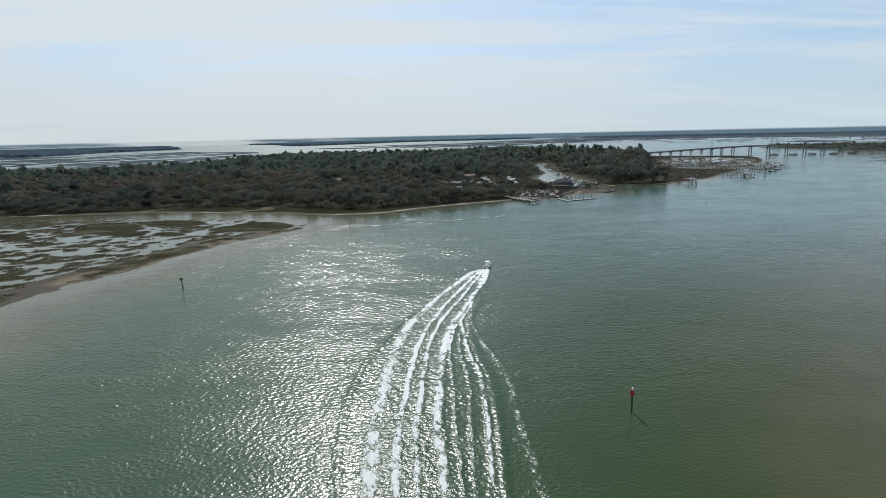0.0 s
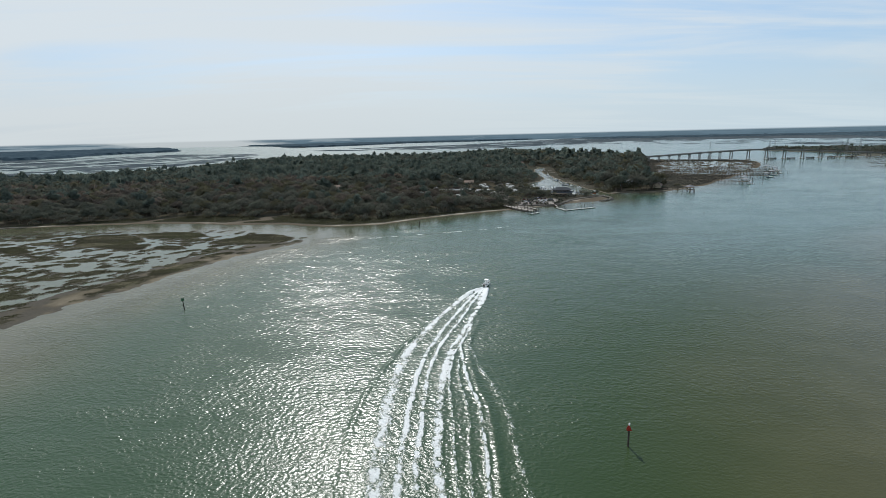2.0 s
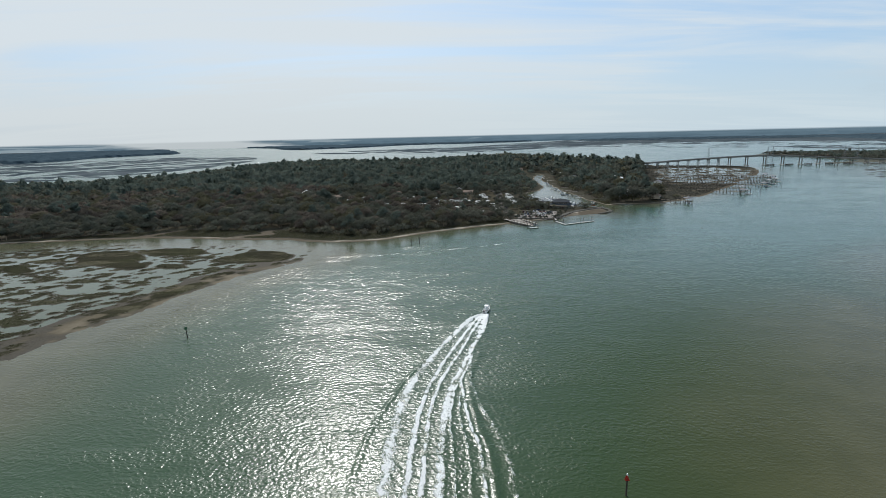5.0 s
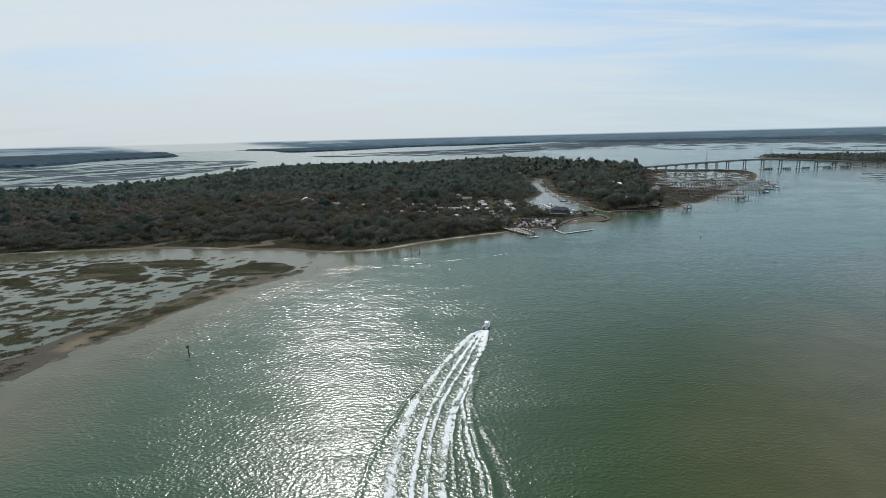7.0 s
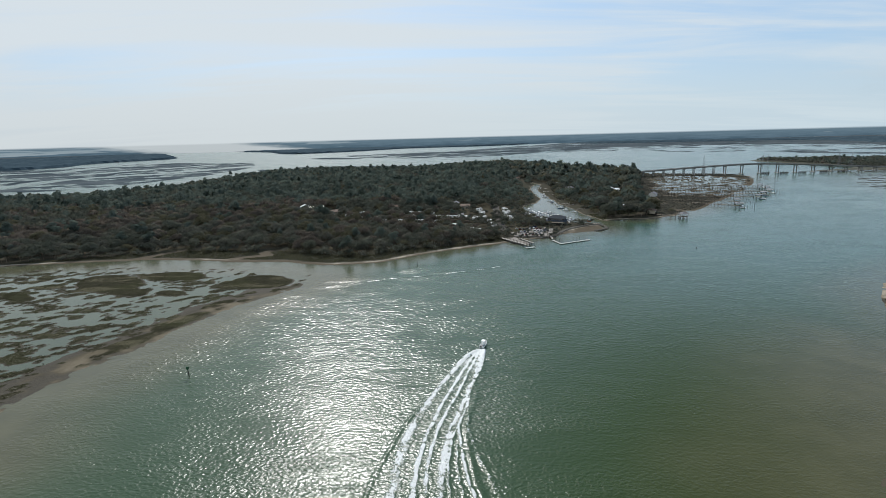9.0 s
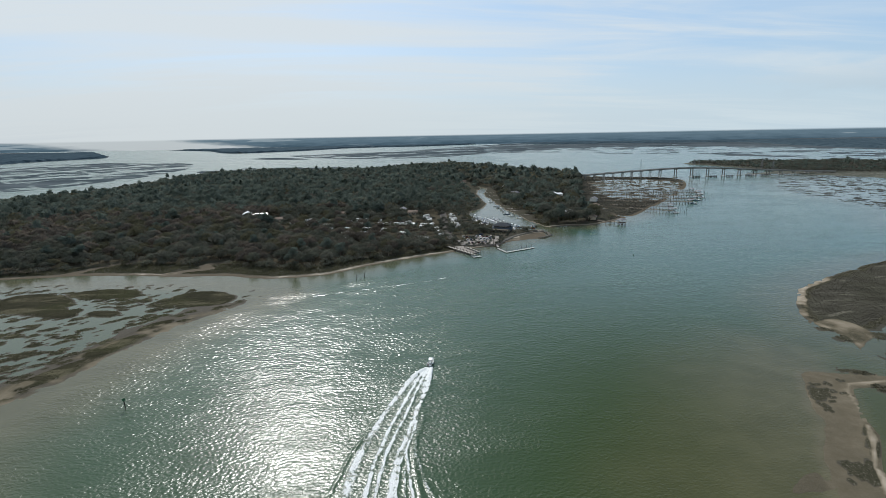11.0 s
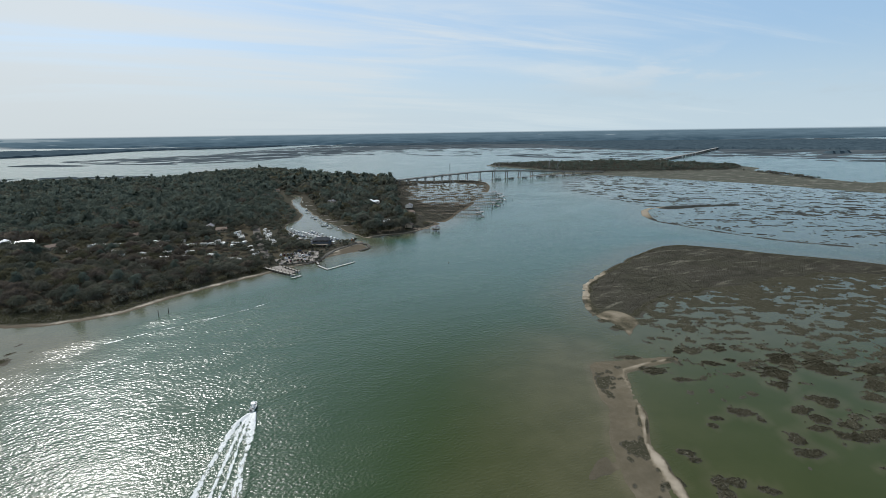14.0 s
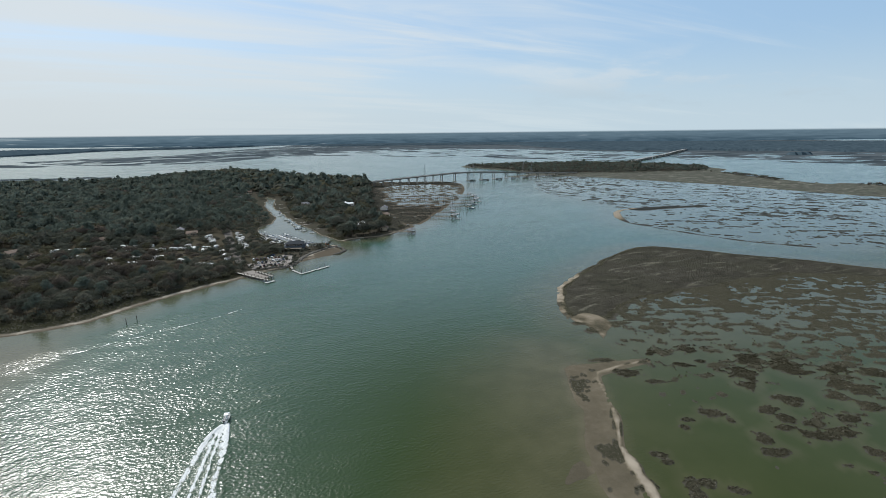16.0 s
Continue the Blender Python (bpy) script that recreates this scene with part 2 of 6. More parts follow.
def water_parts(n, b):
    p = place(n)
    shoal = n.add("ShaderNodeAttribute")
    shoal.attribute_name = "shoal"
    calm = n.add("ShaderNodeAttribute")
    calm.attribute_name = "calm"
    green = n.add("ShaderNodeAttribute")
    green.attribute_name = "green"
    drift = n.noise(n.scaled(p, 0.007, 0.012, 1, radians(25)), 1.0, 4, 0.55, 0.6)
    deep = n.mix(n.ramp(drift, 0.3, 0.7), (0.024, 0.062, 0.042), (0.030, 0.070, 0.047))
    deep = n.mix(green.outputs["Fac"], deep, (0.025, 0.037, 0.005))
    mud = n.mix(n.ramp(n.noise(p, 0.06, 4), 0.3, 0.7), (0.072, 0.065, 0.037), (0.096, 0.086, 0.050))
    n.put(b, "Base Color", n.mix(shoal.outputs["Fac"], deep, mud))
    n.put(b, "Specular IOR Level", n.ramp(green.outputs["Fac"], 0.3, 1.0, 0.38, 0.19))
    gust = n.ramp(n.noise(n.scaled(p, 0.010, 0.022, 1, radians(-18)), 1.0, 4, 0.6, 0.8), 0.32, 0.68, 0.66, 1.14)
    group = n.ramp(n.noise(n.scaled(p, 0.05, 0.10, 1, radians(-24)), 1.0, 3, 0.6, 0.6), 0.34, 0.66, 0.74, 1.18)
    gust = n.math("MULTIPLY", gust, group)
    amp = n.math("MULTIPLY", gust, n.math("SUBTRACT", 1.0, n.math("MULTIPLY", calm.outputs["Fac"], 0.93)))
    # chop: short steep ripples in the narrows, longer waves where the river opens out to the north
    reach = n.add("ShaderNodeSeparateXYZ", Vector=p).outputs[1]
    flat = n.scaled(p, 0.66, 0.84, 1.0, radians(8))
    h = None
    for k, (scale, y0, y1, y2, y3) in enumerate(((1.75, -60, -50, 90, 150), (1.15, 70, 120, 180, 260), (0.76, 150, 230, 5000, 6000))):
        wave = n.add("ShaderNodeTexNoise", Vector=flat, Scale=scale, Detail=1.6, Roughness=0.5)
        here = n.math("MULTIPLY", n.ramp(reach, y0, y1), n.ramp(reach, y2, y3, 1.0, 0.0))
        one = n.math("MULTIPLY", wave.outputs[0], n.math("MULTIPLY", here, 0.78 / scale))
        h = one if h is None else n.math("ADD", h, one)
    n.put(b, "Roughness", n.ramp(amp, 0.05, 1.1, 0.12, 0.27, False))
    return p, h, amp


def build_water(n, b):
    p, h, amp = water_parts(n, b)
    bumped(n, b, n.math("MULTIPLY", h, amp), 1.0, WAVE)


def build_wake(n, b):
    p, h, amp = water_parts(n, b)
    foam = n.add("ShaderNodeAttribute")
    foam.attribute_name = "foam"
    froth = n.noise(n.scaled(p, 1.0, 0.6, 1.0), 2.4, 4, 0.75, 0.6)
    mask = n.ramp(n.math("ADD", n.math("MULTIPLY", froth, 1.5), n.math("MULTIPLY", foam.outputs["Fac"], 0.85)), 1.13, 1.40)
    bumped(n, b, n.math("ADD", n.math("MULTIPLY", h, n.math("ADD", amp, n.math("MULTIPLY", foam.outputs["Fac"], 0.3))), n.math("MULTIPLY", froth, n.math("MULTIPLY", foam.outputs["Fac"], 0.3))), 1.0, WAVE)
    white = n.add("ShaderNodeBsdfPrincipled", Base_Color=(0.58, 0.60, 0.59), Roughness=0.7)
    bump = n.add("ShaderNodeBump", Height=n.noise(p, 2.8, 5, 0.7), Strength=0.8, Distance=0.4)
    n.put(white, "Normal", bump)
    return n.add("ShaderNodeMixShader", i0=mask, i1=b, i2=white)


def build_land(n, b):
    """Shore: wet mud at the waterline, pale dry sand, then marsh grass and forest floor by height over the tide."""
    p = place(n)
    z = n.add("ShaderNodeSeparateXYZ", Vector=p).outputs[2]
    big, mid, fine = n.noise(p, 0.03, 4), n.noise(p, 0.22, 4, 0.6), n.noise(p, 1.6, 4, 0.65)
    zz = n.math("ADD", z, n.math("MULTIPLY", n.math("SUBTRACT", mid, 0.5), 0.22))
    mud = n.mix(fine, (0.060, 0.050, 0.037), (0.115, 0.098, 0.075))
    sand = n.mix(mid, (0.19, 0.165, 0.13), (0.40, 0.36, 0.30))
    grass = n.mix(n.ramp(fine, 0.3, 0.7), (0.034, 0.032, 0.025), (0.080, 0.073, 0.058))
    grass = n.mix(n.ramp(big, 0.35, 0.65), grass, n.mix(fine, (0.032, 0.033, 0.025), (0.066, 0.063, 0.048)))
    floor = n.mix(fine, (0.034, 0.031, 0.022), (0.082, 0.072, 0.052))
    beach = n.add("ShaderNodeAttribute")
    beach.attribute_name = "sandy"
    sand = n.mix(beach.outputs["Fac"], mud, sand)
    c = n.mix(n.math("MULTIPLY", n.ramp(zz, 0.10, 0.22), n.ramp(n.noise(p, 0.05, 4, 0.6), 0.36, 0.54, 0.35, 1.0)), mud, sand)
    c = n.mix(n.ramp(zz, 0.24, 0.34), c, grass)
    c = n.mix(n.ramp(zz, 1.1, 1.5), c, floor)
    n.put(b, "Base Color", c)
    n.put(b, "Roughness", n.ramp(zz, 0.02, 0.3, 0.55, 0.95))
    bumped(n, b, n.math("ADD", mid, n.math("MULTIPLY", fine, 0.4)), 0.7, 0.35)


def flat_material(name, mud_lo, mud_hi, grass_lo, grass_hi, olive_lo, olive_hi, low=None):
    """Tidal flat: wet mud, pale shell specks, and cordgrass on the higher lumps."""
    def build(n, b):
        p = place(n)
        z = n.add("ShaderNodeSeparateXYZ", Vector=p).outputs[2]
        big, mid, fine = n.noise(p, 0.025, 4), n.noise(p, 0.3, 4, 0.6), n.noise(p, 2.2, 4, 0.7)
        zz = n.math("ADD", z, n.math("MULTIPLY", n.math("SUBTRACT", mid, 0.5), 0.10))
        sandy = n.add("ShaderNodeAttribute")
        sandy.attribute_name = "sandy"
        mud = n.mix(n.ramp(fine, 0.3, 0.7), mud_lo, mud_hi)
        sand = n.mix(n.ramp(n.math("ADD", n.math("MULTIPLY", mid, 0.25), n.math("MULTIPLY", sandy.outputs["Fac"], 0.75)), 0.25, 0.95), (0.084, 0.070, 0.044), (0.33, 0.285, 0.225))
        mud = n.mix(n.ramp(sandy.outputs["Fac"], 0.1, 0.5), mud, sand)
        grass = n.mix(n.ramp(fine, 0.3, 0.7), grass_lo, grass_hi)
        grass = n.mix(n.ramp(big, 0.38, 0.62), grass, n.mix(n.ramp(fine, 0.3, 0.7), olive_lo, olive_hi))
        worn = n.ramp(n.noise(p, 0.075, 5, 0.65), 0.44, 0.66, 0.0, 0.7)
        grass = n.mix(worn, grass, n.mix(mid, tuple(0.5 * c for c in grass_lo), tuple(0.55 * c for c in grass_hi)))
        rill = n.noise(n.scaled(p, 0.03, 0.11, 1, radians(28)), 1.0, 5, 0.65, 0.8)
        grass = n.mix(n.ramp(rill, 0.54, 0.66, 0.0, 0.7), grass, tuple(1.9 * c for c in grass_hi))
        grass = n.mix(n.ramp(rill, 0.34, 0.44, 0.55, 0.0), grass, tuple(0.7 * c for c in grass_lo))
        if low:
            grass = n.mix(n.ramp(z, 0.29, 0.36), n.mix(n.ramp(fine, 0.3, 0.7), *low), grass)
        shell = n.math("MULTIPLY", n.ramp(n.noise(p, 1.5, 3, 0.7), 0.58, 0.66), n.ramp(z, 0.30, 0.40, 1.0, 0.0))
        grass = n.mix(n.math("MULTIPLY", shell, 0.75), grass, (0.17, 0.155, 0.125))
        up = n.math("MULTIPLY", n.ramp(zz, 0.10, 0.18), n.math("SUBTRACT", 1.0, n.ramp(sandy.outputs["Fac"], 0.25, 0.5)))
        n.put(b, "Base Color", n.mix(up, mud, grass))
        n.put(b, "Roughness", n.ramp(zz, 0.03, 0.22, 0.7, 0.95))
        bumped(n, b, n.math("ADD", mid, n.math("MULTIPLY", fine, 0.5)), 0.7, 0.25)
    return material(name, build, Specular_IOR_Level=0.02)


def leaf(name, dark, light, glow=0.5, crown=False):
    """Leaves or grass; crown: shaded by the way that the clump faces on its bough."""
    def build(n, b):
        rnd = n.add("ShaderNodeNewGeometry").outputs["Random Per Island"]
        tree, stand = n.noise(place(n), 0.11, 2), n.noise(place(n), 0.017, 3)
        v = n.math("ADD", n.math("MULTIPLY", rnd, 0.16), n.math("MULTIPLY", tree, 0.55))
        v = n.math("ADD", v, n.math("MULTIPLY", n.math("SUBTRACT", stand, 0.41), 0.9))
        c = n.mix(n.ramp(v, 0.08, 0.78), dark, light)
        n.put(b, "Base Color", c)
        t = n.add("ShaderNodeBsdfTranslucent", Color=c)
        if crown:
            facing = n.add("ShaderNodeAttribute")
            facing.attribute_name = "facing"
            turned = n.add("ShaderNodeVectorTransform", Vector=facing.outputs["Vector"])
            turned.vector_type, turned.convert_from, turned.convert_to = "NORMAL", "OBJECT", "WORLD"
            n.put(b, "Normal", turned)
            n.put(t, "Normal", turned)
        return n.add("ShaderNodeMixShader", i0=glow, i1=b, i2=t)
    return material(name, build, Roughness=0.8, Specular_IOR_Level=0.0)



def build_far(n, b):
    """Far salt marsh: grass in broad streaks, blue-grey from haze put into the colour."""
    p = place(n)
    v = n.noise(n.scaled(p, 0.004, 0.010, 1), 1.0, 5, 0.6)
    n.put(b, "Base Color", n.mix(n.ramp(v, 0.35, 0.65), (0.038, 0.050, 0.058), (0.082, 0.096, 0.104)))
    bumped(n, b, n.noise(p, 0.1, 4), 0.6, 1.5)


HAZED_LAND = material("far_marsh", build_far, Roughness=0.9, Specular_IOR_Level=0.0)
WATER = material("water", build_water, IOR=1.33, Specular_IOR_Level=0.37)
WAKE = material("wake_water_and_foam", build_wake, IOR=1.33, Specular_IOR_Level=0.37)
LAND = material("shore_and_soil", build_land, Specular_IOR_Level=0.0)
MARSH = flat_material("grass_flat", (0.036, 0.034, 0.026), (0.068, 0.063, 0.049), (0.034, 0.032, 0.025), (0.073, 0.068, 0.053), (0.030, 0.031, 0.022), (0.066, 0.062, 0.045), ((0.023, 0.022, 0.014), (0.054, 0.051, 0.034)))
LUMPS = flat_material("lump_flat", (0.042, 0.038, 0.031), (0.080, 0.072, 0.058), (0.020, 0.020, 0.012), (0.048, 0.044, 0.028), (0.020, 0.022, 0.011), (0.046, 0.046, 0.024))
MEADOWGRASS = flat_material("meadow_grass", (0.060, 0.056, 0.044), (0.110, 0.102, 0.082), (0.056, 0.056, 0.046), (0.108, 0.106, 0.086), (0.050, 0.054, 0.042), (0.098, 0.102, 0.080))
OYSTER = flat_material("oyster_flat", (0.036, 0.036, 0.034), (0.066, 0.064, 0.058), (0.018, 0.020, 0.019), (0.042, 0.044, 0.040), (0.020, 0.024, 0.021), (0.046, 0.048, 0.042))
BARK = plain("bark", (0.11, 0.09, 0.07), 0.9, vary=0.4)
OAK = leaf("live_oak_leaves", (0.067, 0.076, 0.062), (0.131, 0.141, 0.113), crown=True)
PINE = leaf("pine_needles", (0.074, 0.097, 0.082), (0.142, 0.174, 0.150), crown=True)
TWIG = leaf("bare_winter_twigs", (0.074, 0.066, 0.056), (0.128, 0.111, 0.093), 0.25, crown=True)
OLIVE = leaf("young_spring_leaves", (0.075, 0.075, 0.050), (0.132, 0.129, 0.086), crown=True)
GREY = leaf("mossy_oak_leaves", (0.080, 0.084, 0.070), (0.151, 0.154, 0.127), crown=True)
PALM = leaf("palm_fronds", (0.091, 0.091, 0.061), (0.160, 0.156, 0.104))
LEAVES = [OAK, PINE, TWIG, OLIVE, GREY]
# far bank trees: the bluish, lifted tones carry aerial haze in the colour
HAZED_WOOD = leaf("hazed_far_woods", (0.034, 0.054, 0.068), (0.068, 0.096, 0.114), 0.1)

# ---- the ground: water sheet, islands, tidal flats ----
ISLAND = rounded([(-1500, 300), (-700, 352), (-420, 376), (-328, 384), (-250, 393), (-205, 392), (-155, 380), (-120, 376), (-88, 363), (-62, 362),
                  (-39, 368), (-26, 379), (-4, 394), (25, 409), (52, 421), (68, 432), (84, 436), (94, 440), (108, 455), (126, 462), (142, 465), (151, 473),
                  (153, 488), (158, 512), (182, 525), (211, 524), (250, 547), (291, 582), (332, 632), (392, 700), (440, 770), (500, 840), (560, 940),
                  (582, 1005), (566, 1060), (480, 1100), (420, 1180), (340, 1300), (300, 1450), (215, 1640), (80, 1660), (-20, 1530), (-140, 1480),
                  (-300, 1560), (-460, 1490), (-508, 1300), (-500, 1150), (-570, 985), (-700, 890), (-1500, 760)])
CREEK = [(163, 512, 6), (143, 530, 20), (127, 565, 30), (125, 605, 31), (128, 640, 26), (138, 669, 14), (145, 720, 7), (150, 830, 6), (162, 890, 8), (172, 921, 6), (168, 965, 2)]
MUDBANK = [(112, 652, 3), (128, 690, 5), (136, 760, 5), (140, 850, 7), (146, 930, 10), (150, 1000, 12), (168, 1060, 14)]
SAND_CREEKS = [[(-236, 392, 2.5), (-222, 415, 2.5), (-205, 430, 3), (-196, 440, 2.5)], [(-166, 380, 3), (-150, 392, 2.5), (-134, 398, 3), (-141, 410, 2), (-126, 420, 2)]]
LEFT_MARSH = rounded([(-75, 326), (-107, 345), (-138, 357), (-178, 361), (-225, 371), (-262, 376), (-330, 366), (-520, 352), (-520, 90), (-168, 110),
                      (-150, 166), (-143, 184), (-136, 208), (-125, 234), (-112, 266), (-93, 297)])
RIGHT_MARSH = rounded([(245, 281), (260, 290), (293, 307), (348, 331), (402, 346), (430, 323), (452, 281), (482, 235), (503, 188), (570, 90), (560, 0),
                       (200, 0), (175, 60), (170, 120), (203, 170), (203, 206), (206, 222), (213, 238), (224, 254)])
BAR = [(201, 164, 2.5), (184, 168, 5), (167, 170, 8), (157, 157, 8), (146, 138, 7), (132, 121, 8), (121, 105, 7), (110, 84, 6), (96, 55, 5)]
RIDGE = [(203, 164, 0.5), (187, 166, 0.9), (173, 166, 1.2), (168, 162, 0.8), (161, 149, 0.0), (149, 132, 1.3), (137, 119, 0.3), (132, 108, 2.0), (126, 94, 1.0), (112, 72, 1.0)]
FLATS = rounded([(560, 530), (520, 490), (493, 444), (498, 396), (502, 354), (512, 306), (540, 262), (640, 200), (1000, 180), (1040, 400), (1010, 617),
                 (994, 712), (966, 812), (930, 932), (862, 1040), (800, 1030), (720, 900), (640, 800), (600, 690), (590, 600)])
FAR_SPIT = [(600, 527, 1), (570, 527, 2), (548, 514, 4), (520, 484, 4), (499, 448, 2), (500, 396, 1.5), (504, 352, 2), (514, 305, 2), (540, 262, 2)]
MEADOW = rounded([(748, 1076), (800, 1062), (862, 1046), (926, 932), (958, 812), (986, 710), (1002, 617), (1024, 401), (1100, 100), (1290, 100), (1243, 518),
                  (1185, 560), (1200, 641), (1300, 866), (1420, 960), (1430, 1310), (1180, 1450), (1000, 1510), (862, 1470), (876, 1325), (884, 1130)])
COVE = rounded([(360, 715), (400, 712), (470, 800), (518, 875), (545, 955), (505, 1010), (425, 1015), (352, 880), (326, 775)])

island_edge = lambda x, y: np.minimum(inside(x, y, ISLAND), along(x, y, CREEK))


def island_height(x, y):
    wobble = 1.6 * fbm(x, y, 14, 3, 3)
    d, c = inside(x, y, ISLAND) + wobble, along(x, y, CREEK) + wobble
    z = np.where(d < 0, d * 0.10, 0.05 + 0.20 * smooth(d, -1.0, 5.5) + 0.25 * smooth(d, 4.5, 9) + 0.4 * smooth(d, 8, 16) + 0.9 * smooth(d, 14, 45))
    z = np.minimum(z, np.where(c < 0, c * 0.15, 0.9 * smooth(c, -2.5, 1.2) + 0.9 * smooth(c, 6, 30))) + 0.10 * fbm(x, y, 9, 3, 5)
    z = np.minimum(z, 0.44 + 0.12 * fbm(x, y, 10, 3, 7) + 2 * smooth(along(x, y, MUDBANK), 0, 8))
    for line in SAND_CREEKS:
        z = np.minimum(z, 0.16 + 0.30 * smooth(along(x, y, line) + 1.0 * fbm(x, y, 6, 2, 8), 0.0, 4.0) + 4 * (along(x, y, line) > 4.5))
    # salt marsh and mud cove on the east side
    east = smooth(x - 244 - 0.37 * np.maximum(0, y - 650), 0, 26) * smooth(y, 545, 580) * smooth(1290 - y, 0, 60)
    z = z * (1 - east) + np.minimum(z, -0.14 + 0.60 * smooth(fbm(x * 0.7, y, 10, 4, 15, 0.62) + 0.27, -0.06, 0.10)) * east
    mud = smooth(inside(x, y, COVE) + 26 * fbm(x, y, 34, 4, 10, 0.6), -8, 14)
    z = z * (1 - mud) + (-0.14 + 0.45 * smooth(fbm(x * 0.6, y, 7, 4, 9, 0.7) - 0.16, 0.0, 0.12)) * mud
    # low sandy point beside the harbour
    point = smooth(inside(x, y, rounded([(104, 448), (126, 458), (151, 472), (155, 490), (146, 498), (128, 484), (112, 470)])), -2, 4)
    return z * (1 - point) + np.minimum(z, 0.10 + 0.10 * fbm(x, y, 8, 3, 2)) * point


BLOBS = [(-212, 326, 31, 17, -40), (-178, 341, 25, 11, -12), (-114, 321, 21, 16, -25), (-129, 249, 16, 7, 60), (-139, 222, 20, 6, 58), (-190, 306, 18, 7, -30),
         (-122, 276, 10, 4, 50), (-250, 300, 16, 5, -30), (-160, 300, 10, 5, -20)]


def blobs(x, y, items):
    best = np.full(x.shape, -1e9)
    for cx, cy, a, b, turn in items:
        c, s = math.cos(radians(turn)), math.sin(radians(turn))
        u, v = (x - cx) * c + (y - cy) * s, -(x - cx) * s + (y - cy) * c
        best = np.maximum(best, 1 - np.hypot(u / a, v / b))
    return best


def left_height(x, y):
    d = inside(x, y, LEFT_MARSH) + 3.0 * fbm(x, y, 18, 3, 21)
    u, v = x * 0.82 + y * 0.57, -x * 0.57 + y * 0.82            # the lumps lie along the channel
    lumps = fbm(u, v * 1.6, 7, 4, 31, 0.62) + 0.28 * fbm(x, y, 40, 2, 37) + 0.07 - 0.26 * smooth(24 - d, 0, 16)
    rim = smooth(14 - np.abs(d - 12), 0, 10) * smooth(-y - x * 0.1, -350, -325)
    z = -0.12 + 0.44 * smooth(lumps, 0.0, 0.14) - 0.10 * smooth(-lumps, 0.0, 0.35)
    z = np.maximum(z, 0.13 * rim * smooth(330 - y, 0, 50) - 0.04 + 0.05 * fbm(x, y, 6, 3, 33))
    z = np.maximum(z, -0.2 + 0.8 * smooth(blobs(x, y, BLOBS) + 0.16 * fbm(x, y, 10, 3, 35), -0.10, 0.22))
    return np.where(d < 6, np.minimum(z, d * 0.035), z)


def dune_shape(x, y):
    d = 0.16 * inside(x, y, rounded([(211, 229), (226, 230), (229, 219), (226, 207), (215, 201), (201, 191), (209, 204), (210, 216)]))
    return d + 0.16 * fbm(x, y, 8, 3, 58)


def spur_shape(x, y):
    return 0.22 + 0.12 * inside(x, y, np.array([(107.0, 112.5), (113.5, 117.0), (118.5, 119.0), (118.5, 116.0), (120.0, 113.0), (114.0, 112.5)])) + 0.12 * fbm(x, y, 5, 3, 56)


BEDS = [(210, 169, 3.2, 2.7), (215, 170, 4.5, 2.8), (232, 164, 6.6, 4.9), (213, 153, 6.1, 3.2), (224, 151, 2.9, 2), (215, 139, 2.9, 2.4), (246, 140, 7.4, 9.1), (228, 133, 7.2, 8.1), (220, 125, 5.6, 4.6), (254, 126, 8.5, 10.9), (262, 135, 4.3, 3.6),
        (221, 109, 7.2, 5.2), (207, 108, 5.1, 3.3), (206, 101, 5, 4.1), (199, 98, 4.8, 2.1), (211, 93, 5.7, 4), (206, 88, 7.5, 3.8), (215, 86, 6, 4), (227, 89, 6.3, 4.3), (185, 96, 3.8, 6.2), (182, 90, 6.1, 3.3), (186, 117, 5.3, 4.5)]
MORE_BEDS = [(187, 111, 2.7, 2.6), (173, 119, 3.4, 2.1), (167, 116, 2.2, 1.6), (145, 109, 3.7, 2.4), (144, 104, 2.4, 1.6), (140, 92, 3.7, 5.6), (145, 91, 3.7, 2.6), (150, 85, 4, 2.3), (129, 100, 3.4, 4.1), (210, 73, 3.6, 4.7), (194, 74, 2.9, 1.4),
        (197, 68, 1.9, 1.4), (197, 88, 1, 1), (245, 90, 7.1, 3.7), (243, 101, 5.4, 4.5), (259, 98, 7.5, 6), (256, 105, 7.6, 5.5), (281, 104, 6.6, 5.5), (270, 114, 7.6, 5.5), (183, 176, 8.6, 2.6), (184, 159, 8.1, 4.6), (188, 147, 5.2, 2.7)]


def bed_shape(x, y):
    return blobs(x, y, [(bx, by, ba, bb, -28) for bx, by, ba, bb in BEDS + MORE_BEDS])


